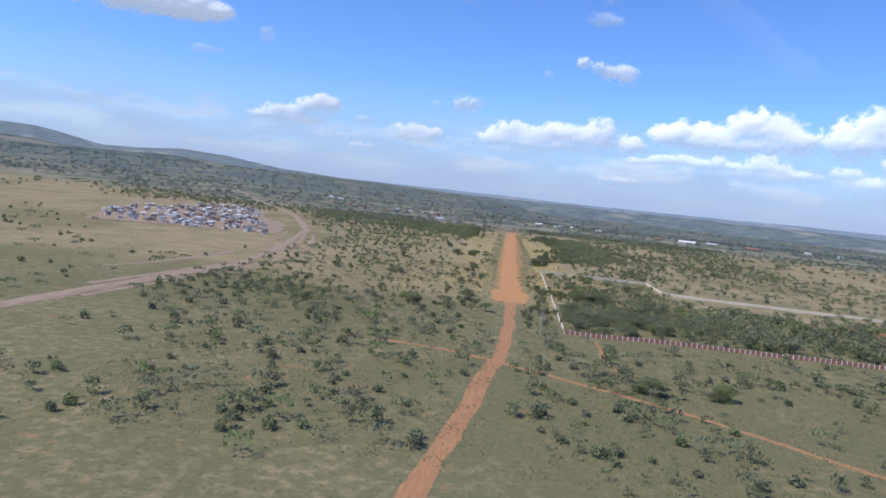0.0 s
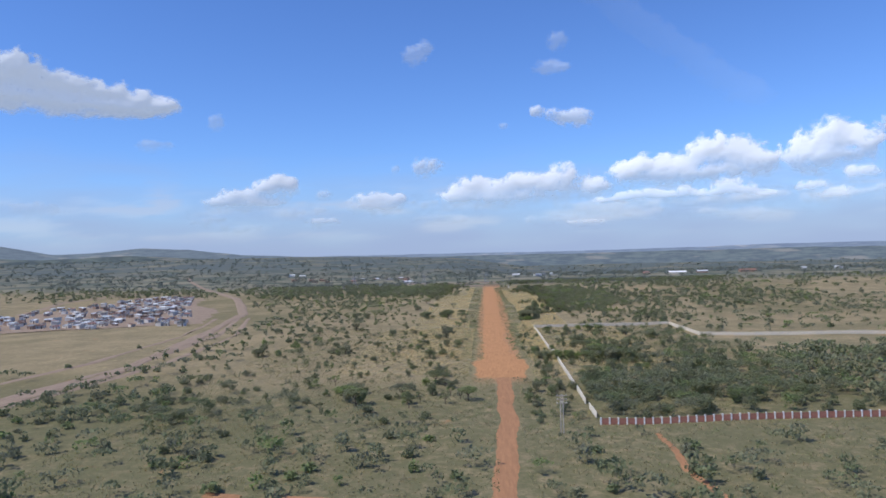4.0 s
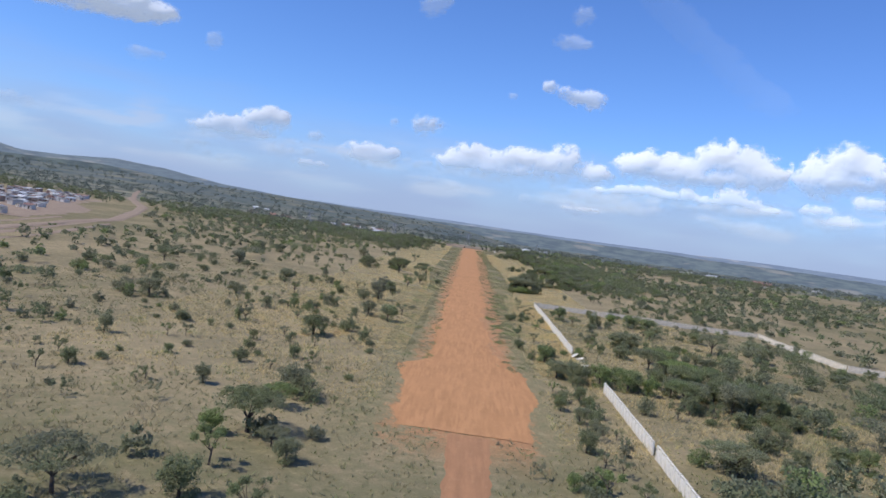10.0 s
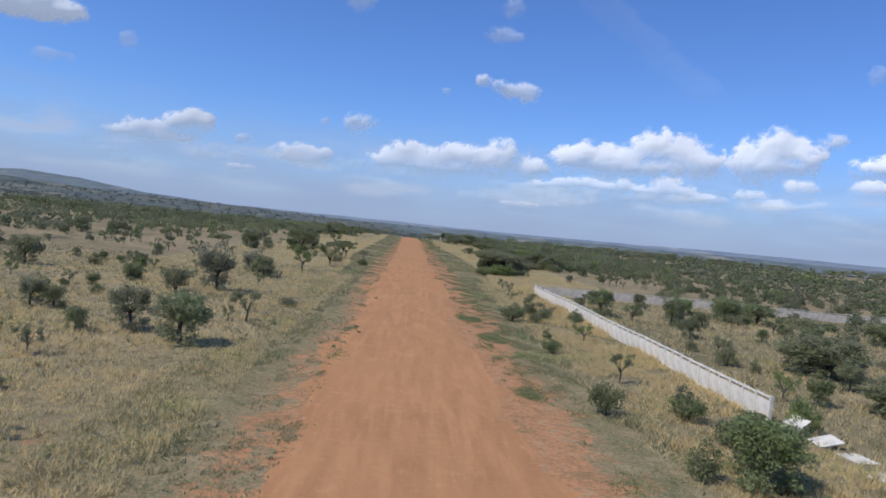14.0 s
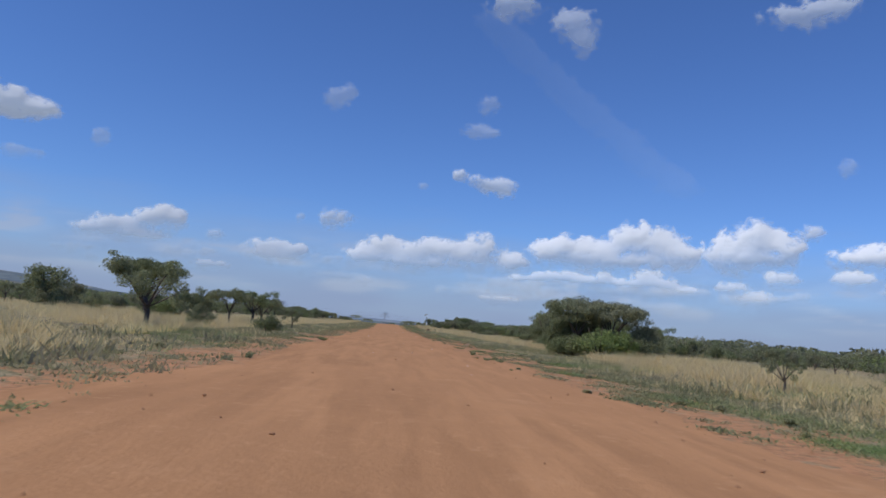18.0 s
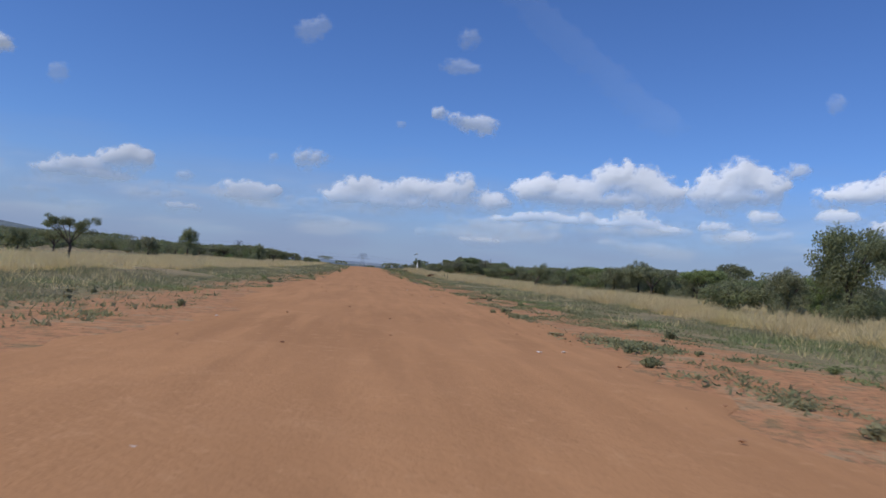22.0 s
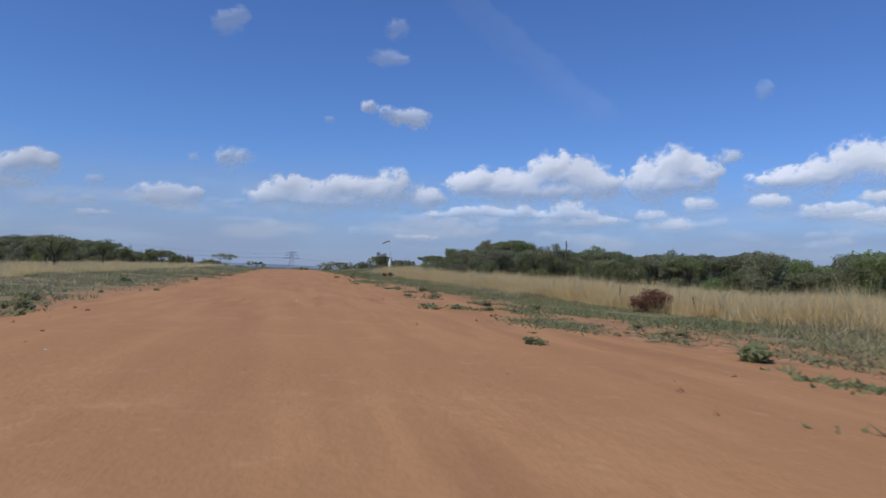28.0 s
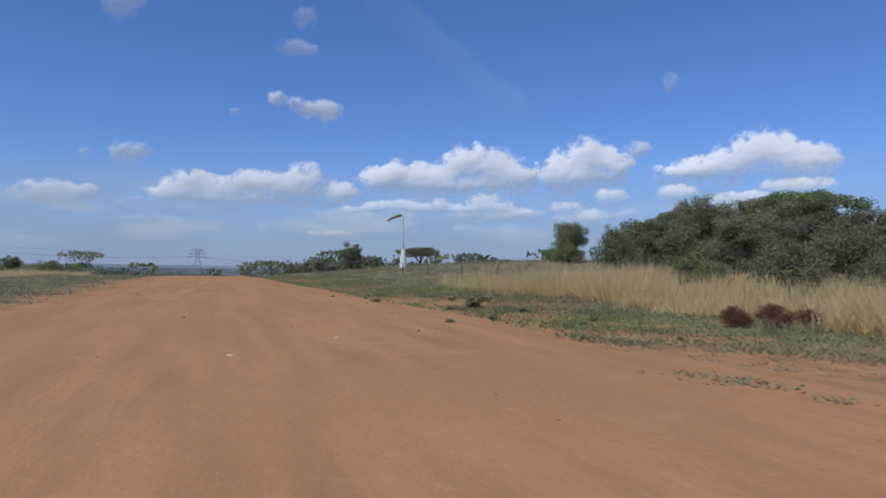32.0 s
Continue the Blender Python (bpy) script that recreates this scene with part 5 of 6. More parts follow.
# loose clods and gravel along the shoulders
gn = 5200
gy_ = rsl.uniform(180, 700, gn)
gside = np.where(rsl.rand(gn) < 0.6, 1.0, -1.0)
gx_ = axis(gy_) + gside * (3.5 + 8.0 * rsl.rand(gn) ** 0.8)
gs = 0.015 + 0.05 * rsl.rand(gn) ** 3
gz = land(gx_, gy_) + 0.06 * (np.abs(gx_ - axis(gy_)) < 6.0) + gs * 0.3
corners = np.array([(1, 0, 0), (-0.5, 0.87, 0), (-0.5, -0.87, 0), (0.1, 0.0, 0.9)])
gv = np.stack([gx_, gy_, gz], 1)[:, None] + corners[None] * gs[:, None, None] * (1 + 0.35 * rsl.normal(size=(gn, 4, 1)))
gi = (np.arange(gn) * 4)[:, None, None] + np.array([(0, 1, 3), (1, 2, 3), (2, 0, 3)])[None]
tagged(new("gravel", mesh_of("gravel", gv.reshape(-1, 3), gi.reshape(-1, 3), M_TRACK)), "loose reddish clods and gravel along the runway shoulders", "gravel", kind="stuff")
# scrap of violet cloth and a dead weed heap on the bare shoulder
M_CLOTH = worn("violet_cloth", (0.20, 0.15, 0.24), (0.10, 0.08, 0.13), 6.0, 0.9)
CX, CY = np.meshgrid(np.linspace(-0.55, 0.55, 16), np.linspace(-0.22, 0.22, 8))
CZ = 0.04 + 0.03 * np.abs(np.sin(CX * 9 + CY * 5)) * np.cos(CY * 6)
ci = np.arange(128).reshape(8, 16)
cloth = new("cloth_scrap", mesh_of("cloth_scrap", np.stack([CX + 0.06 * np.sin(CY * 14), CY + 0.05 * np.sin(CX * 8), CZ], -1).reshape(-1, 3),
                                   np.stack([ci[:-1, :-1], ci[:-1, 1:], ci[1:, 1:], ci[1:, :-1]], -1).reshape(-1, 4), M_CLOTH, True))
cloth.matrix_world = pose(6.4, 462.2, ground_z(6.4, 462.2) + 0.03, 0, 0, 20)
cloth.modifiers.new("thickness", "SOLIDIFY").thickness = 0.012
tagged(cloth, "crumpled violet cloth scrap lying on bare red earth", "cloth")


# ---- settlement of shacks beside the road ----
ROOFS = [worn("roof_sheet_%d" % k, c, d, 0.8, 0.55, m_) for k, (c, d, m_) in enumerate((((0.80, 0.80, 0.79), (0.6, 0.6, 0.59), 0.0), ((0.85, 0.85, 0.83), (0.66, 0.65, 0.62), 0.0),
         ((0.52, 0.53, 0.54), (0.36, 0.36, 0.37), 0.0), ((0.33, 0.17, 0.11), (0.22, 0.12, 0.08), 0.1), ((0.55, 0.57, 0.58), (0.4, 0.42, 0.44), 0.0)))]
SHACK_WALLS = [worn("shack_wall_%d" % k, c, d, 1.0, 0.85) for k, (c, d) in enumerate((((0.66, 0.61, 0.54), (0.46, 0.42, 0.37)), ((0.42, 0.29, 0.21), (0.28, 0.19, 0.14)), ((0.78, 0.72, 0.64), (0.57, 0.52, 0.46))))]
M_DOOR = worn("dark_door", (0.10, 0.075, 0.055), (0.05, 0.04, 0.03), 3.0, 0.8)


def shack_meshes(w, d, h, wall_m, roof_m):
    wall = box_mesh("wall", (w, d, h), wall_m, 0.0, (0, 0, h / 2))
    bm = bmesh.new()
    n = 9
    rows = []
    for y, z in ((-d / 2 - 0.3, h + 0.02), (d / 2 + 0.3, h + 0.92)):
        rows.append([bm.verts.new((-w / 2 - 0.25 + (w + 0.5) * i / n, y, z + (0.04 if i % 2 else -0.02))) for i in range(n + 1)])
    for i in range(n):
        bm.faces.new((rows[0][i], rows[0][i + 1], rows[1][i + 1], rows[1][i]))
    bmesh.ops.solidify(bm, geom=bm.faces[:], thickness=0.05)
    roof = bpy.data.meshes.new("roof")
    bm.to_mesh(roof)
    bm.free()
    roof.materials.append(roof_m)
    gable = mesh_of("gable", [(-w / 2, d / 2, h), (w / 2, d / 2, h), (w / 2, d / 2, h + 0.86), (-w / 2, d / 2, h + 0.86), (-w / 2, -d / 2, h), (w / 2, -d / 2, h)],
                    [(0, 1, 2, 3), (0, 3, 4), (1, 5, 2), (4, 3, 2, 5)], wall_m)
    door = box_mesh("door", (0.9, 0.06, 1.9), M_DOOR, 0.0, (w * 0.2, -d / 2 - 0.03, 0.96))
    window = box_mesh("window", (0.8, 0.06, 0.7), M_DOOR, 0.0, (-w * 0.22, -d / 2 - 0.03, 1.5))
    return wall, roof, gable, door, window


rsh = np.random.RandomState(31)
shack_kinds = [shack_meshes(rsh.uniform(3.8, 6.5), rsh.uniform(3.2, 4.5), rsh.uniform(2.2, 2.7), SHACK_WALLS[k % 3], ROOFS[k % 5]) for k in range(10)]
SHACK_WORDS = ("silver-roofed", "white-roofed", "grey-roofed", "rust-roofed", "blue-roofed")
made = 0
while made < 290:
    y = 346 + 300 * rsh.rand() ** 1.15
    east, west = -214 - 0.42 * (y - 350), float(np.interp(y, [346, 450, 550, 650], [-372, -428, -412, -392]))
    x = rsh.uniform(west, east)
    if rsh.rand() < 0.55 * smooth(-300, -400, x) + 0.25 * (math.sin(x * 0.11) * math.sin(y * 0.09) > 0.35):
        continue
    k = rsh.randint(10)
    ob = new("shack")
    ob.matrix_world = pose(x, y, ground_z(x, y), 0, 0, rsh.choice([0, 0, 90, 270]) + rsh.normal() * 14) @ Matrix.Scale(rsh.uniform(0.8, 1.1), 4)
    wall = None
    for name, me in zip(("wall", "roof", "gable", "door", "window"), shack_kinds[k]):
        made_part = part(name, me, ob if name in ("wall", "roof") else wall)
        wall = made_part if name == "wall" else wall
    tagged(ob, SHACK_WORDS[k % 5] + " corrugated shack in a crowded settlement on bare earth", "shack", "settlement shacks")
    made += 1
ribbon("bare_yard", [(-292, 340), (-318, 420), (-345, 520), (-358, 640)], lambda y, side: np.interp(y, [340, 450, 640], [82, 84, 36]), M_ROAD,
       "trodden bare earth between the shacks", 0.4, 6.0, 5.0, 12, 22)
ribbon("settlement_lane", [(-420, 470), (-470, 620), (-440, 760), (-380, 800)], 4.0, M_ROAD, "dusty lane behind the settlement", 0.4, 6.0, 1.0, 4, 23)


# ---- far buildings ----
def gabled(name, x, y, w, d, h, pitch, turn, wall_m, roof_m, label, cat, windows=3):
    ob = new(name)
    ob.matrix_world = pose(x, y, ground_z(x, y), 0, 0, turn)
    part("wall", box_mesh("wall", (w, d, h + 1.0), wall_m, 0.0, (0, 0, (h - 1.0) / 2)), ob)
    e = 0.5
    v = [(-w / 2 - e, -d / 2 - e, h), (w / 2 + e, -d / 2 - e, h), (w / 2 + e, 0, h + pitch), (-w / 2 - e, 0, h + pitch), (-w / 2 - e, d / 2 + e, h), (w / 2 + e, d / 2 + e, h)]
    v += [(a, b, c - 0.2) for a, b, c in v]
    f = [(0, 1, 2, 3), (3, 2, 5, 4), (7, 6, 9, 8), (8, 9, 10, 11), (0, 6, 7, 1), (4, 5, 11, 10), (0, 3, 9, 6), (3, 4, 10, 9), (1, 7, 8, 2), (2, 8, 11, 5)]
    part("roof", mesh_of("roof", v, f, roof_m), ob)
    part("gable", mesh_of("gable", [(-w / 2, -d / 2, h), (-w / 2, d / 2, h), (-w / 2, 0, h + pitch - 0.25), (w / 2, -d / 2, h), (w / 2, d / 2, h), (w / 2, 0, h + pitch - 0.25)], [(0, 2, 1), (3, 4, 5)], wall_m), ob)
    for k in range(windows):
        part("window", box_mesh("window", (min(2.0, w / windows * 0.5), 0.1, h * 0.35), M_DOOR, 0.0, (-w / 2 + w * (k + 0.5) / windows, -d / 2 - 0.04, h * 0.55)), ob)
    return tagged(ob, label, cat, cat + "s on the plain")



for k in range(16):
    x, y = (-286 + k * 15 + rsh.normal() * 3, 1400 + rsh.normal() * 12) if k < 8 else (rsh.uniform(-440, -150), rsh.uniform(1150, 1390))
    gabled("house", x, y, rsh.uniform(7, 14), 7.5, 3.0, 1.8, rsh.normal() * 16, SHACK_WALLS[(0, 2, 1, 2)[k % 4] if k < 8 else 1], ROOFS[(2, 0, 3, 2, 3)[k % 5] if k < 8 else 3],
           "small plastered house with a metal roof among trees", "house")
gabled("hall", -141, 1075, 16, 9, 4.0, 2.2, 8, SHACK_WALLS[2], ROOFS[2], "large grey-roofed hall beside the trees", "hall", 5)
gabled("hall", -128, 1040, 10, 8, 3.5, 1.6, -10, SHACK_WALLS[0], ROOFS[2], "small dark-walled outbuilding near the hall", "hall", 2)
for x, y, w, h, r in ((372, 1300, 34, 3.2, 1), (318, 1330, 12, 2.8, 3), (430, 1330, 20, 3, 2), (505, 1290, 30, 4, 3)):
    gabled("warehouse", x, y, w, 20, h, 2.6, -8, SHACK_WALLS[2 if r == 1 else 1], ROOFS[r], "long white-roofed warehouse on the plain" if r == 1 else "long industrial shed on the plain", "warehouse", 6)
for x, y in ((-480, 1660), (-520, 1700), (110, 1500), (150, 1540), (60, 1480), (230, 1700), (700, 1500), (760, 1460)):
    gabled("house", x, y, 16, 9, 4, 2.2, x % 30, M_WHITE, ROOFS[1], "white house far off on the wooded plain", "house", 3)

# ---- clouds: white relief far out, lit by the sun and by their own emission ----
def cloud_material():
    m, nt, b = material("cloud_white")
    at = nt.nodes.new("ShaderNodeAttribute")
    at.attribute_name = "thick"
    co = obj_coord(nt)
    veil = nt.nodes.new("ShaderNodeAttribute")
    veil.attribute_name = "veil"
    low = nt.nodes.new("ShaderNodeAttribute")
    low.attribute_name = "low"
    fine, curl = noise_tex(nt, co, 0.012, 4, 0.5), noise_tex(nt, co, 0.04, 3, 0.5)
    d = calc(nt, "ADD", at.outputs["Fac"], calc(nt, "MULTIPLY", calc(nt, "SUBTRACT", fine, 0.5), 2.1))
    d = calc(nt, "ADD", d, calc(nt, "MULTIPLY", calc(nt, "SUBTRACT", curl, 0.5), 0.6))
    # firm heaped tops, bases that thin out into the haze
    width = calc(nt, "ADD", 0.8, calc(nt, "MULTIPLY", low.outputs["Fac"], 1.0))
    alpha = calc(nt, "DIVIDE", calc(nt, "ADD", d, 0.06), width)
    alpha = calc(nt, "MULTIPLY", grey(nt, alpha, 0.0, 1.0), veil.outputs["Fac"])
    df = nt.nodes.new("ShaderNodeBsdfDiffuse")
    df.inputs["Color"].default_value = (0.52, 0.525, 0.535, 1)
    # added glow in place of light scattered inside the cloud
    em = nt.nodes.new("ShaderNodeEmission")
    em.inputs["Color"].default_value, em.inputs["Strength"].default_value = (0.70, 0.76, 0.86, 1), 0.39
    add = nt.nodes.new("ShaderNodeAddShader")
    nt.links.new(df.outputs[0], add.inputs[0])
    nt.links.new(em.outputs[0], add.inputs[1])
    tp = nt.nodes.new("ShaderNodeBsdfTransparent")
    ms = nt.nodes.new("ShaderNodeMixShader")
    nt.links.new(alpha, ms.inputs[0])
    nt.links.new(tp.outputs[0], ms.inputs[1])
    nt.links.new(add.outputs[0], ms.inputs[2])
    nt.links.new(ms.outputs[0], nt.nodes["Material Output"].inputs["Surface"])
    return m


M_CLOUD = cloud_material()
def cloud(heaps, seed, far=4415.0, veil=1.0):
    """A cloud from its heaps: azimuth, elevation, half width, half height in degrees about the middle of the strip."""
    hp = np.array(heaps)
    u0, u1 = (hp[:, 0] - hp[:, 2] * 1.8).min(), (hp[:, 0] + hp[:, 2] * 1.8).max()
    v0, v1 = (hp[:, 1] - hp[:, 3] * 2.4).min(), (hp[:, 1] + hp[:, 3] * 2.0).max()
    n = int(np.clip((u1 - u0) / 0.14, 30, 150))
    m = int(np.clip((v1 - v0) / 0.12, 24, 64))
    U, V = np.meshgrid(np.linspace(u0, u1, n), np.linspace(v0, v1, m))
    field, low, mass = np.zeros(U.shape), np.zeros(U.shape), np.zeros(U.shape)
    for a, e, w, h in hp:
        up = (V - e) / h
        g = np.exp(2.0 * (1.0 - ((U - a) / w) ** 2 - np.where(up < 0, up * 0.7, up * 0.9) ** 2))
        field += g
        low += g * smooth(0.25, -0.7, up)
        mass += g
    low = low / (mass + 1e-6) * (1 - 0.55 * smooth(8.5, 12.0, V))
    thick = np.log(field + 1e-4) / 2.0
    def billow(a, e, size, octaves):
        """Rounded heads parted by creases."""
        p = (a / size + seed * 7.3, e / size * 1.15, seed * 1.7)
        total, amp, f = 0.0, 1.0, 1.0
        for _ in range(octaves):
            total += amp * (0.42 - abs(noise.noise((p[0] * f, p[1] * f, p[2] + f))) * 1.7)
            amp, f = amp * 0.52, f * 2.05
        return total
    size = 1.1 if hp[:, 2].max() > 1.6 else 0.7
    puff = np.array([billow(a, e, size, 4) for a, e in zip(U.ravel(), V.ravel())]).reshape(U.shape)
    small = hp[:, 2].max() < 1.6
    body = np.clip(thick, -1.6, 1.5) - (0.12 if small else 0.04)
    thick = body + (0.5 if small else 0.42) * puff
    low = np.maximum(low * 0.7, 0.35) if small else low * 0.8
    edge = np.minimum(np.minimum(U - u0, u1 - U) / 0.45, np.minimum(V - v0, v1 - V) / 0.35)
    thick = np.where(edge < 1, thick - (1 - edge) * 1.4, thick)
    swell = np.clip(body + 0.06 * puff + 0.55, 0, 2.2)
    r = far - 36 * min(hp[:, 3].max(), 1.7) * swell ** 1.2
    A, E = np.radians(U), np.radians(V)
    co = np.stack([np.sin(A) * np.cos(E) * r, np.cos(A) * np.cos(E) * r + 285.0, np.sin(E) * r], -1).reshape(-1, 3)
    mid = co.mean(0)
    ids = np.arange(n * m).reshape(m, n)
    q = np.stack([ids[:-1, :-1], ids[:-1, 1:], ids[1:, 1:], ids[1:, :-1]], -1).reshape(-1, 4)
    me = mesh_of("cloud", co - mid, q, M_CLOUD, True)
    haze = 0.5 + 0.5 * smooth(3.0, 7.5, V)              # the lower, the farther off in the haze
    for key, value in (("thick", thick), ("low", low), ("veil", veil * haze * (1 - 0.5 * low))):
        me.attributes.new(key, "FLOAT", "POINT").data.foreach_set("value", value.astype(np.float32).ravel())
    ob = new("cloud", me)
    ob.location = mid
    ob.visible_shadow = False
    big = (u1 - u0) > 7
    return tagged(ob, "heaped white fair-weather cloud with a grey base" if big else "small white wisp of fair-weather cloud", "cloud", "fair-weather clouds", "structure")


cloud([(-23.0, 5.1, 1.5, 0.6), (-21.8, 5.6, 1.4, 0.8), (-20.6, 5.5, 1.3, 0.7), (-19.4, 6.2, 1.3, 0.8), (-18.3, 6.7, 1.3, 0.95), (-17.2, 6.5, 1.0, 0.75), (-20.0, 5.0, 2.4, 0.5)], 1, veil=0.97)
cloud([(-11.02, 5.11, 1.19, 0.69), (-9.71, 5.19, 1.47, 0.78), (-8.2, 5.1, 1.19, 0.64), (-9.82, 4.57, 2.48, 0.6)], 2, veil=0.97)
cloud([(-2.81, 5.31, 1.47, 0.83), (-1.39, 6.01, 1.74, 1.19), (0.72, 5.75, 1.74, 1.01), (2.15, 6.17, 1.47, 1.01), (3.96, 6.33, 1.56, 1.01), (6.78, 6.79, 1.93, 1.19), (5.7, 5.95, 2.75, 0.92), (9.53, 5.73, 1.56, 0.87), (1.2, 5.05, 5.05, 0.64)], 3, veil=0.97)
cloud([(12.11, 6.76, 1.65, 1.01), (13.38, 7.31, 1.19, 0.92), (14.9, 7.08, 1.65, 1.1), (16.6, 7.02, 1.83, 1.01), (18.29, 7.97, 1.74, 1.28), (19.83, 8.14, 2.11, 1.47), (21.56, 7.47, 2.02, 1.28), (22.88, 7.06, 1.56, 0.83), (17.48, 6.35, 5.05, 0.83)], 4, veil=0.97)
cloud([(26.02, 7.49, 2.15, 1.22), (27.04, 8.14, 1.97, 1.5), (27.84, 9.01, 1.03, 1.22), (28.81, 8.19, 1.78, 1.22), (29.93, 7.69, 1.4, 1.03), (27.31, 6.95, 2.9, 0.8)], 5, veil=0.97)
cloud([(10.26, 4.51, 1.38, 0.41), (11.84, 4.69, 1.28, 0.55), (13.53, 4.83, 1.56, 0.6), (15.26, 4.66, 1.28, 0.46), (16.61, 4.91, 1.01, 0.64), (18.42, 4.65, 1.47, 0.41), (20.04, 4.99, 1.65, 0.92), (21.42, 4.72, 1.38, 0.55), (22.95, 4.41, 1.38, 0.37)], 6, veil=0.88)
cloud([(8.36, 11.78, 1.31, 0.73), (7.17, 11.98, 1.21, 0.58), (5.92, 12.22, 0.92, 0.48), (4.57, 12.54, 0.68, 0.48)], 7, veil=0.88)
cloud([(-5.07, 8.16, 1.41, 0.75), (-6.08, 8.1, 0.66, 0.66)], 8, veil=0.88)
cloud([(1.6, 11.4, 0.5, 0.28)], 9, veil=0.45)
cloud([(-8.04, 7.93, 0.46, 0.37)], 10, veil=0.45)
cloud([(-14.76, 3.38, 1.93, 0.41)], 11, veil=0.88)
cloud([(-14.79, 4.42, 0.92, 0.32)], 12, veil=0.6)
cloud([(-14.4, 5.75, 0.92, 0.46)], 13, veil=0.6)
cloud([(5.66, 16.23, 1.56, 0.54), (6.79, 16.01, 0.92, 0.3)], 14, veil=0.42)
cloud([(31.42, 9.11, 1.01, 0.64)], 15, veil=0.88)
cloud([(8.35, 2.74, 1.84, 0.37)], 16, veil=0.88)
cloud([(27.79, 4.08, 1.61, 0.64), (26.27, 4.79, 1.38, 0.55)], 17, veil=0.88)
cloud([(-41.5, 13.2, 2.2, 1.3), (-39.6, 14.1, 2.1, 1.6), (-37.7, 14.6, 2.0, 1.6), (-35.7, 13.9, 2.0, 1.4), (-33.5, 13.7, 1.9, 1.3), (-31.2, 13.5, 1.9, 1.15), (-29.1, 13.2, 1.8, 0.95), (-27.2, 12.9, 1.4, 0.65), (-38, 12.9, 3, 0.8), (-34, 12.7, 3, 0.7), (-30, 12.6, 3, 0.6)], 18, veil=0.97)
cloud([(-6.2, 17.7, 1.3, 0.8), (-5.2, 18.2, 0.8, 0.6)], 20, veil=0.42)
cloud([(-36.71, 4.51, 2.39, 0.64)], 21, veil=0.35)
cloud([(-28.25, 9.79, 1.84, 0.46)], 22, veil=0.35)
cloud([(-23.2, 11.9, 0.9, 0.6)], 23, veil=0.4)
cloud([(34, 7.23, 1.8, 0.72), (35.68, 7.39, 1.8, 0.9), (37.67, 7.73, 1.98, 1.26), (39.41, 8.53, 1.89, 1.53), (41.12, 8.18, 1.99, 1.44), (42.78, 7.61, 2.08, 1.35)], 24, veil=0.97)
cloud([(29.53, 5.61, 1.35, 0.72), (34.22, 5.79, 1.8, 0.63)], 25, veil=0.88)
cloud([(38.08, 5.26, 2.48, 0.63)], 26, veil=0.97)
cloud([(41.19, 4.91, 2.26, 0.63)], 27, veil=0.97)
cloud([(33.7, 13.8, 0.8, 0.6)], 28, veil=0.3)
cloud([(41.83, 6.05, 2.71, 0.63)], 29, veil=0.97)
cloud([(8.06, 25.82, 2.72, 1), (13.25, 24.6, 2.04, 1.18), (14.02, 23.38, 1.13, 0.91)], 30, veil=0.5)
cloud([(6.55, 18.34, 1.09, 0.73)], 31, veil=0.35)
cloud([(31.07, 24.53, 3.63, 0.91)], 32, veil=0.6)
# a faint slanting streak of high cirrus
cloud([(6.1 + 0.65 * i, 24.7 - 0.5 * i, 1.7, 0.62) for i in range(26)], 70, 4460.0, 0.06)
# small faint heaps low in the haze
rsf = np.random.RandomState(8)
for k in range(22):
    a, e, w = rsf.uniform(-28, 46), rsf.uniform(2.3, 5.0), rsf.uniform(0.7, 1.5)
    cloud([(a + j * w * 1.1, e + rsf.uniform(-0.15, 0.2), w * rsf.uniform(0.6, 1.1), rsf.uniform(0.28, 0.5)) for j in range(3)], 60 + k, 4440.0, 0.5)


# ---- pale lilac far cloud and haze over the horizon, as a glowing sheet ----
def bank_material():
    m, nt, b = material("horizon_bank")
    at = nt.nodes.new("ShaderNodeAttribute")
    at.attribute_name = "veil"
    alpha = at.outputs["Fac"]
    # the sheet emits the haze colour itself, paler in soft patches
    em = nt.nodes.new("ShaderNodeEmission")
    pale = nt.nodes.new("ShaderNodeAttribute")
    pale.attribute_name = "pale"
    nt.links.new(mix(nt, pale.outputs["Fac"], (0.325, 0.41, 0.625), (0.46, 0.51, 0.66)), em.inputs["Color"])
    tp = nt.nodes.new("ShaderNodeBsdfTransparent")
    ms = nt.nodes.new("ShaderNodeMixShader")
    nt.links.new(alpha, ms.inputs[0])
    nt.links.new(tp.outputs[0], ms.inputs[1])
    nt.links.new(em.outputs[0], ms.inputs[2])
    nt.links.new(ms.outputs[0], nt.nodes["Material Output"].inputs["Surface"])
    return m


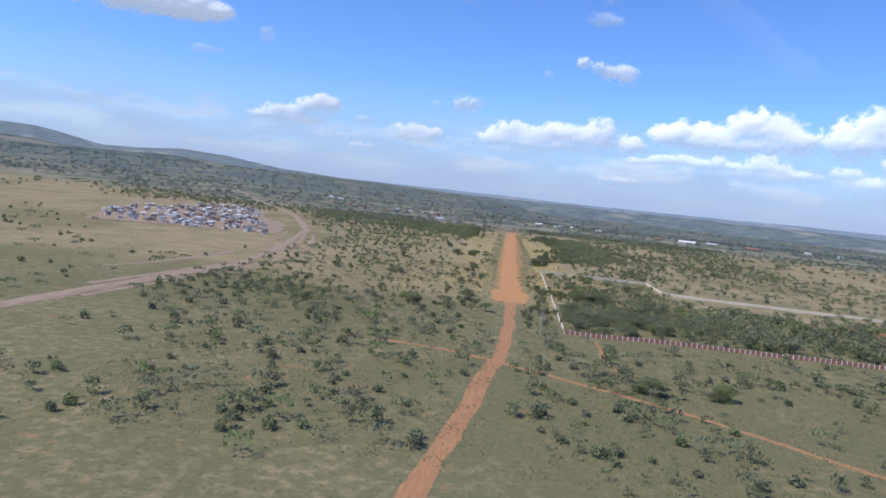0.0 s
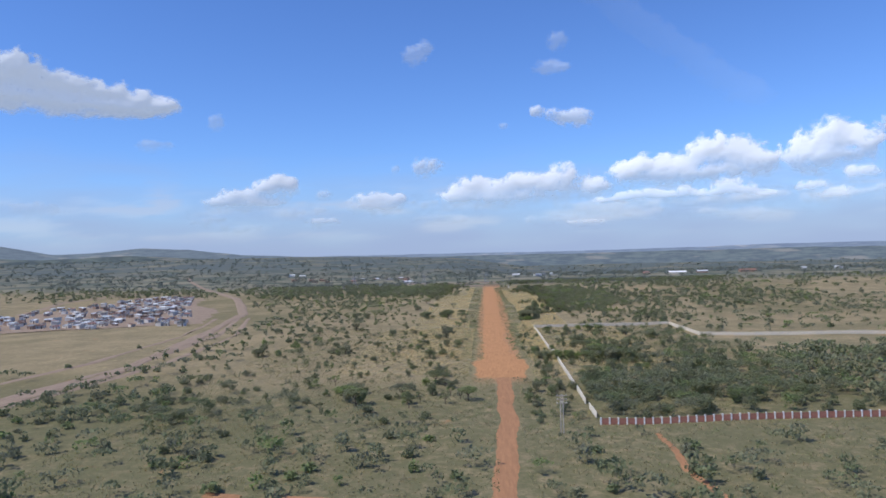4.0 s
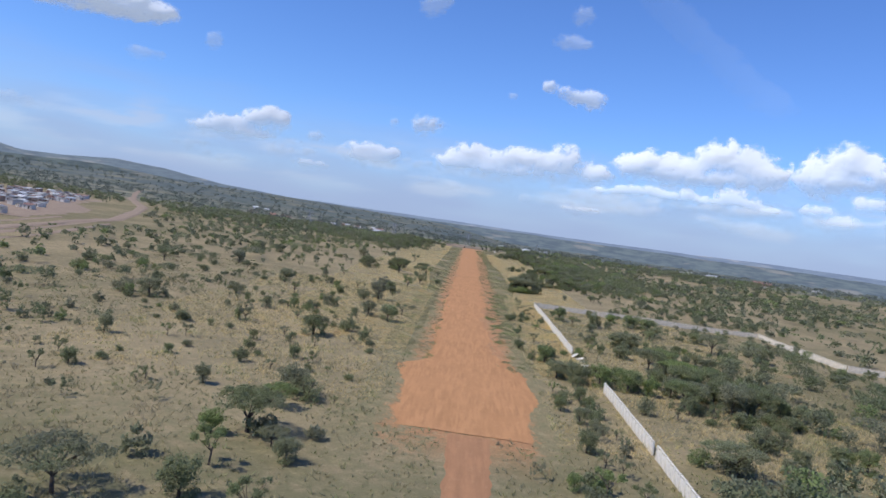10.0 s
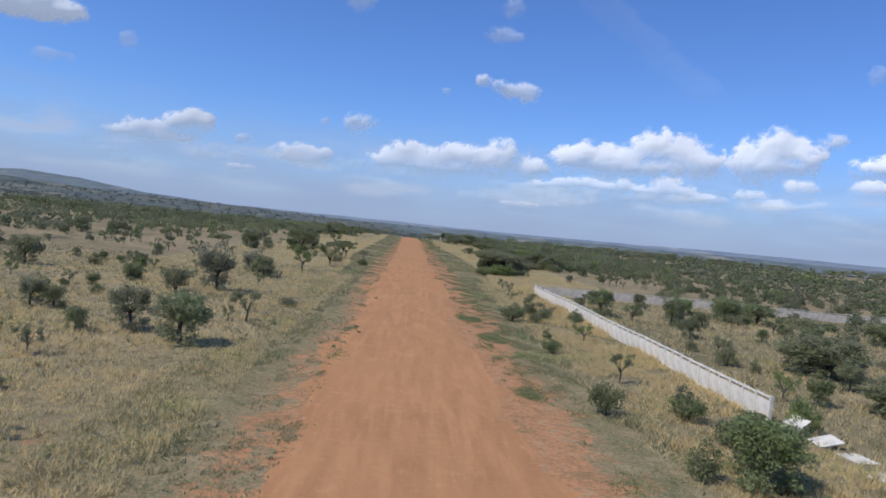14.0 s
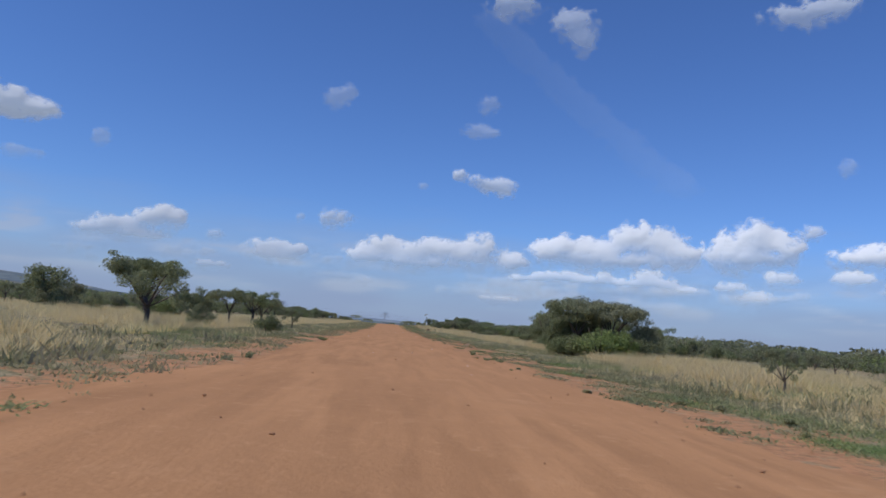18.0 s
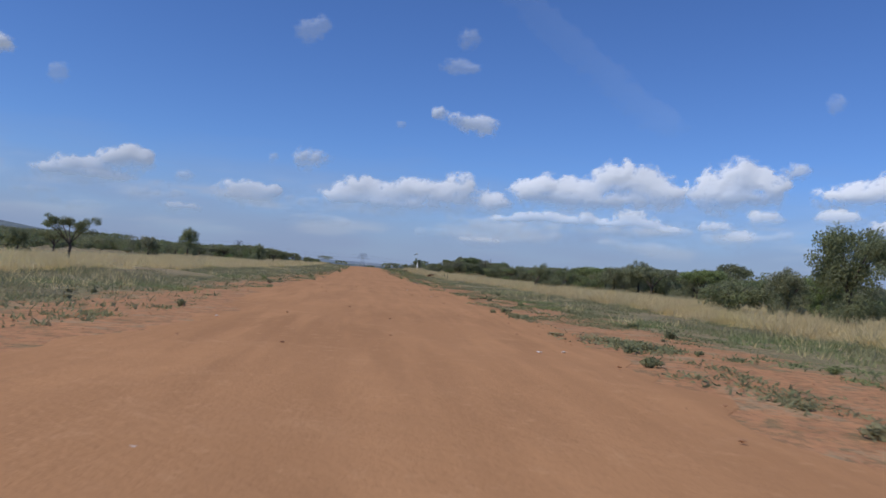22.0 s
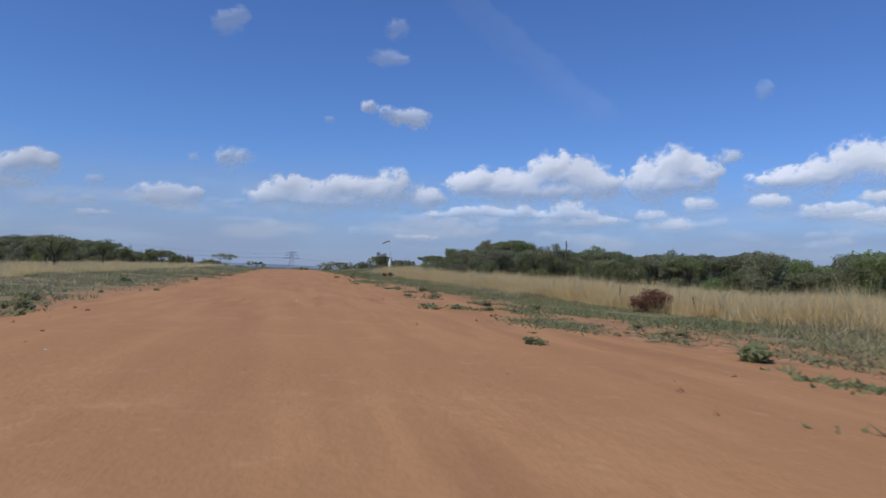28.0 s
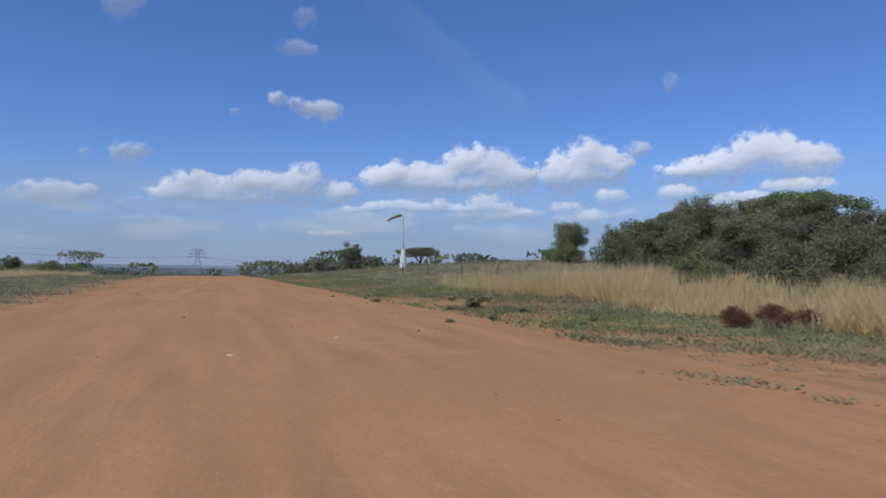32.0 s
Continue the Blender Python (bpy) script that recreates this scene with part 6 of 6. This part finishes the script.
def bank(far=4515.0):
    az, el = np.linspace(-179.9, 179.9, 541), np.linspace(-2.0, 11.0, 64)
    U, V = np.meshgrid(az, el)
    drift = np.array([noise.fractal((a * 0.10, e * 0.55, 3.0), 1.0, 2.0, 4) for a, e in zip(U.ravel(), V.ravel())]).reshape(U.shape)
    soft = np.array([noise.fractal((a * 0.16, e * 0.75, 11.0), 1.0, 2.0, 5) for a, e in zip(U.ravel(), V.ravel())]).reshape(U.shape)
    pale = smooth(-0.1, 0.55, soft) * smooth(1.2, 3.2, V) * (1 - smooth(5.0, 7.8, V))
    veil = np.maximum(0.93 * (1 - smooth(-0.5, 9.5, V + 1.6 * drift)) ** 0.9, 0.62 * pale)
    A, E = np.radians(U), np.radians(V)
    co = np.stack([np.sin(A) * np.cos(E) * far, np.cos(A) * np.cos(E) * far + 200, np.sin(E) * far], -1).reshape(-1, 3)
    ids = np.arange(U.size).reshape(U.shape)
    q = np.stack([ids[:-1, :-1], ids[:-1, 1:], ids[1:, 1:], ids[1:, :-1]], -1).reshape(-1, 4)
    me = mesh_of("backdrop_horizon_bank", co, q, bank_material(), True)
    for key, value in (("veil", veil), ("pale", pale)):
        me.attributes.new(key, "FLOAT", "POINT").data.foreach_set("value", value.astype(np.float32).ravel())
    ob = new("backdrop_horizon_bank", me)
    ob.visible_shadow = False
    return tagged(ob, "pale lilac glowing sheet of distant cloud and haze over the horizon", "sky", kind="structure")


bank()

# ---- distant blue hills on the horizon ----
def hill_material(name, wood, haze, far_haze):
    """Wooded slopes and dry fields; haze added as emission, stronger towards the east."""
    m, nt, b = material(name)
    co = world_coord(nt)
    mp = nt.nodes.new("ShaderNodeMapping")
    mp.inputs["Scale"].default_value = (1.0, 1.0, 7.0)
    nt.links.new(co, mp.inputs["Vector"])
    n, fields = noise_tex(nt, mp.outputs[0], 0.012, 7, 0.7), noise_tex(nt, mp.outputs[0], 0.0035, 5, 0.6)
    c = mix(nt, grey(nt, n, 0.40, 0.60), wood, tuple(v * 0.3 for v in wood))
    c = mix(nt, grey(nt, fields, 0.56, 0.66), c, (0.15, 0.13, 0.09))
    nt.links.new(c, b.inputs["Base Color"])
    # the slopes glow in the haze colour, mixed from west to east
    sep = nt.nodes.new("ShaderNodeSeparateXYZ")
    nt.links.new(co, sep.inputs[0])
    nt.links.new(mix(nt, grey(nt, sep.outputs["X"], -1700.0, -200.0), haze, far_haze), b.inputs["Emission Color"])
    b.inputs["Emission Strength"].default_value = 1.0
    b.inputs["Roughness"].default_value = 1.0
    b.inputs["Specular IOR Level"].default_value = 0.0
    return m


def hills(name, profile, far, mat, label, seed, floor=-120.0, jag=5.0):
    """A ridge round the plain: azimuth in degrees and height of its crest."""
    az = np.linspace(-78, 78, 420)
    top = np.interp(az, *zip(*profile))
    top = top + jag * np.array([noise.fractal((a * 0.35 + seed, seed, 0.5), 1.0, 2.0, 5) for a in az])
    rows = []
    for k, (h, depth) in enumerate(((0.0, 420), (0.55, 230), (0.9, 80), (1.0, 0), (0.8, -90))):
        r = far - depth
        z = floor + (top - floor) * h
        rows.append(np.stack([np.sin(np.radians(az)) * r, np.cos(np.radians(az)) * r + 200, z], 1))
    n = len(az)
    ids = np.arange(5 * n).reshape(5, n)
    q = np.stack([ids[:-1, :-1], ids[:-1, 1:], ids[1:, 1:], ids[1:, :-1]], -1).reshape(-1, 4)
    ob = new(name, mesh_of(name, np.concatenate(rows), q, mat, True))
    return tagged(ob, label, "hills", kind="structure")


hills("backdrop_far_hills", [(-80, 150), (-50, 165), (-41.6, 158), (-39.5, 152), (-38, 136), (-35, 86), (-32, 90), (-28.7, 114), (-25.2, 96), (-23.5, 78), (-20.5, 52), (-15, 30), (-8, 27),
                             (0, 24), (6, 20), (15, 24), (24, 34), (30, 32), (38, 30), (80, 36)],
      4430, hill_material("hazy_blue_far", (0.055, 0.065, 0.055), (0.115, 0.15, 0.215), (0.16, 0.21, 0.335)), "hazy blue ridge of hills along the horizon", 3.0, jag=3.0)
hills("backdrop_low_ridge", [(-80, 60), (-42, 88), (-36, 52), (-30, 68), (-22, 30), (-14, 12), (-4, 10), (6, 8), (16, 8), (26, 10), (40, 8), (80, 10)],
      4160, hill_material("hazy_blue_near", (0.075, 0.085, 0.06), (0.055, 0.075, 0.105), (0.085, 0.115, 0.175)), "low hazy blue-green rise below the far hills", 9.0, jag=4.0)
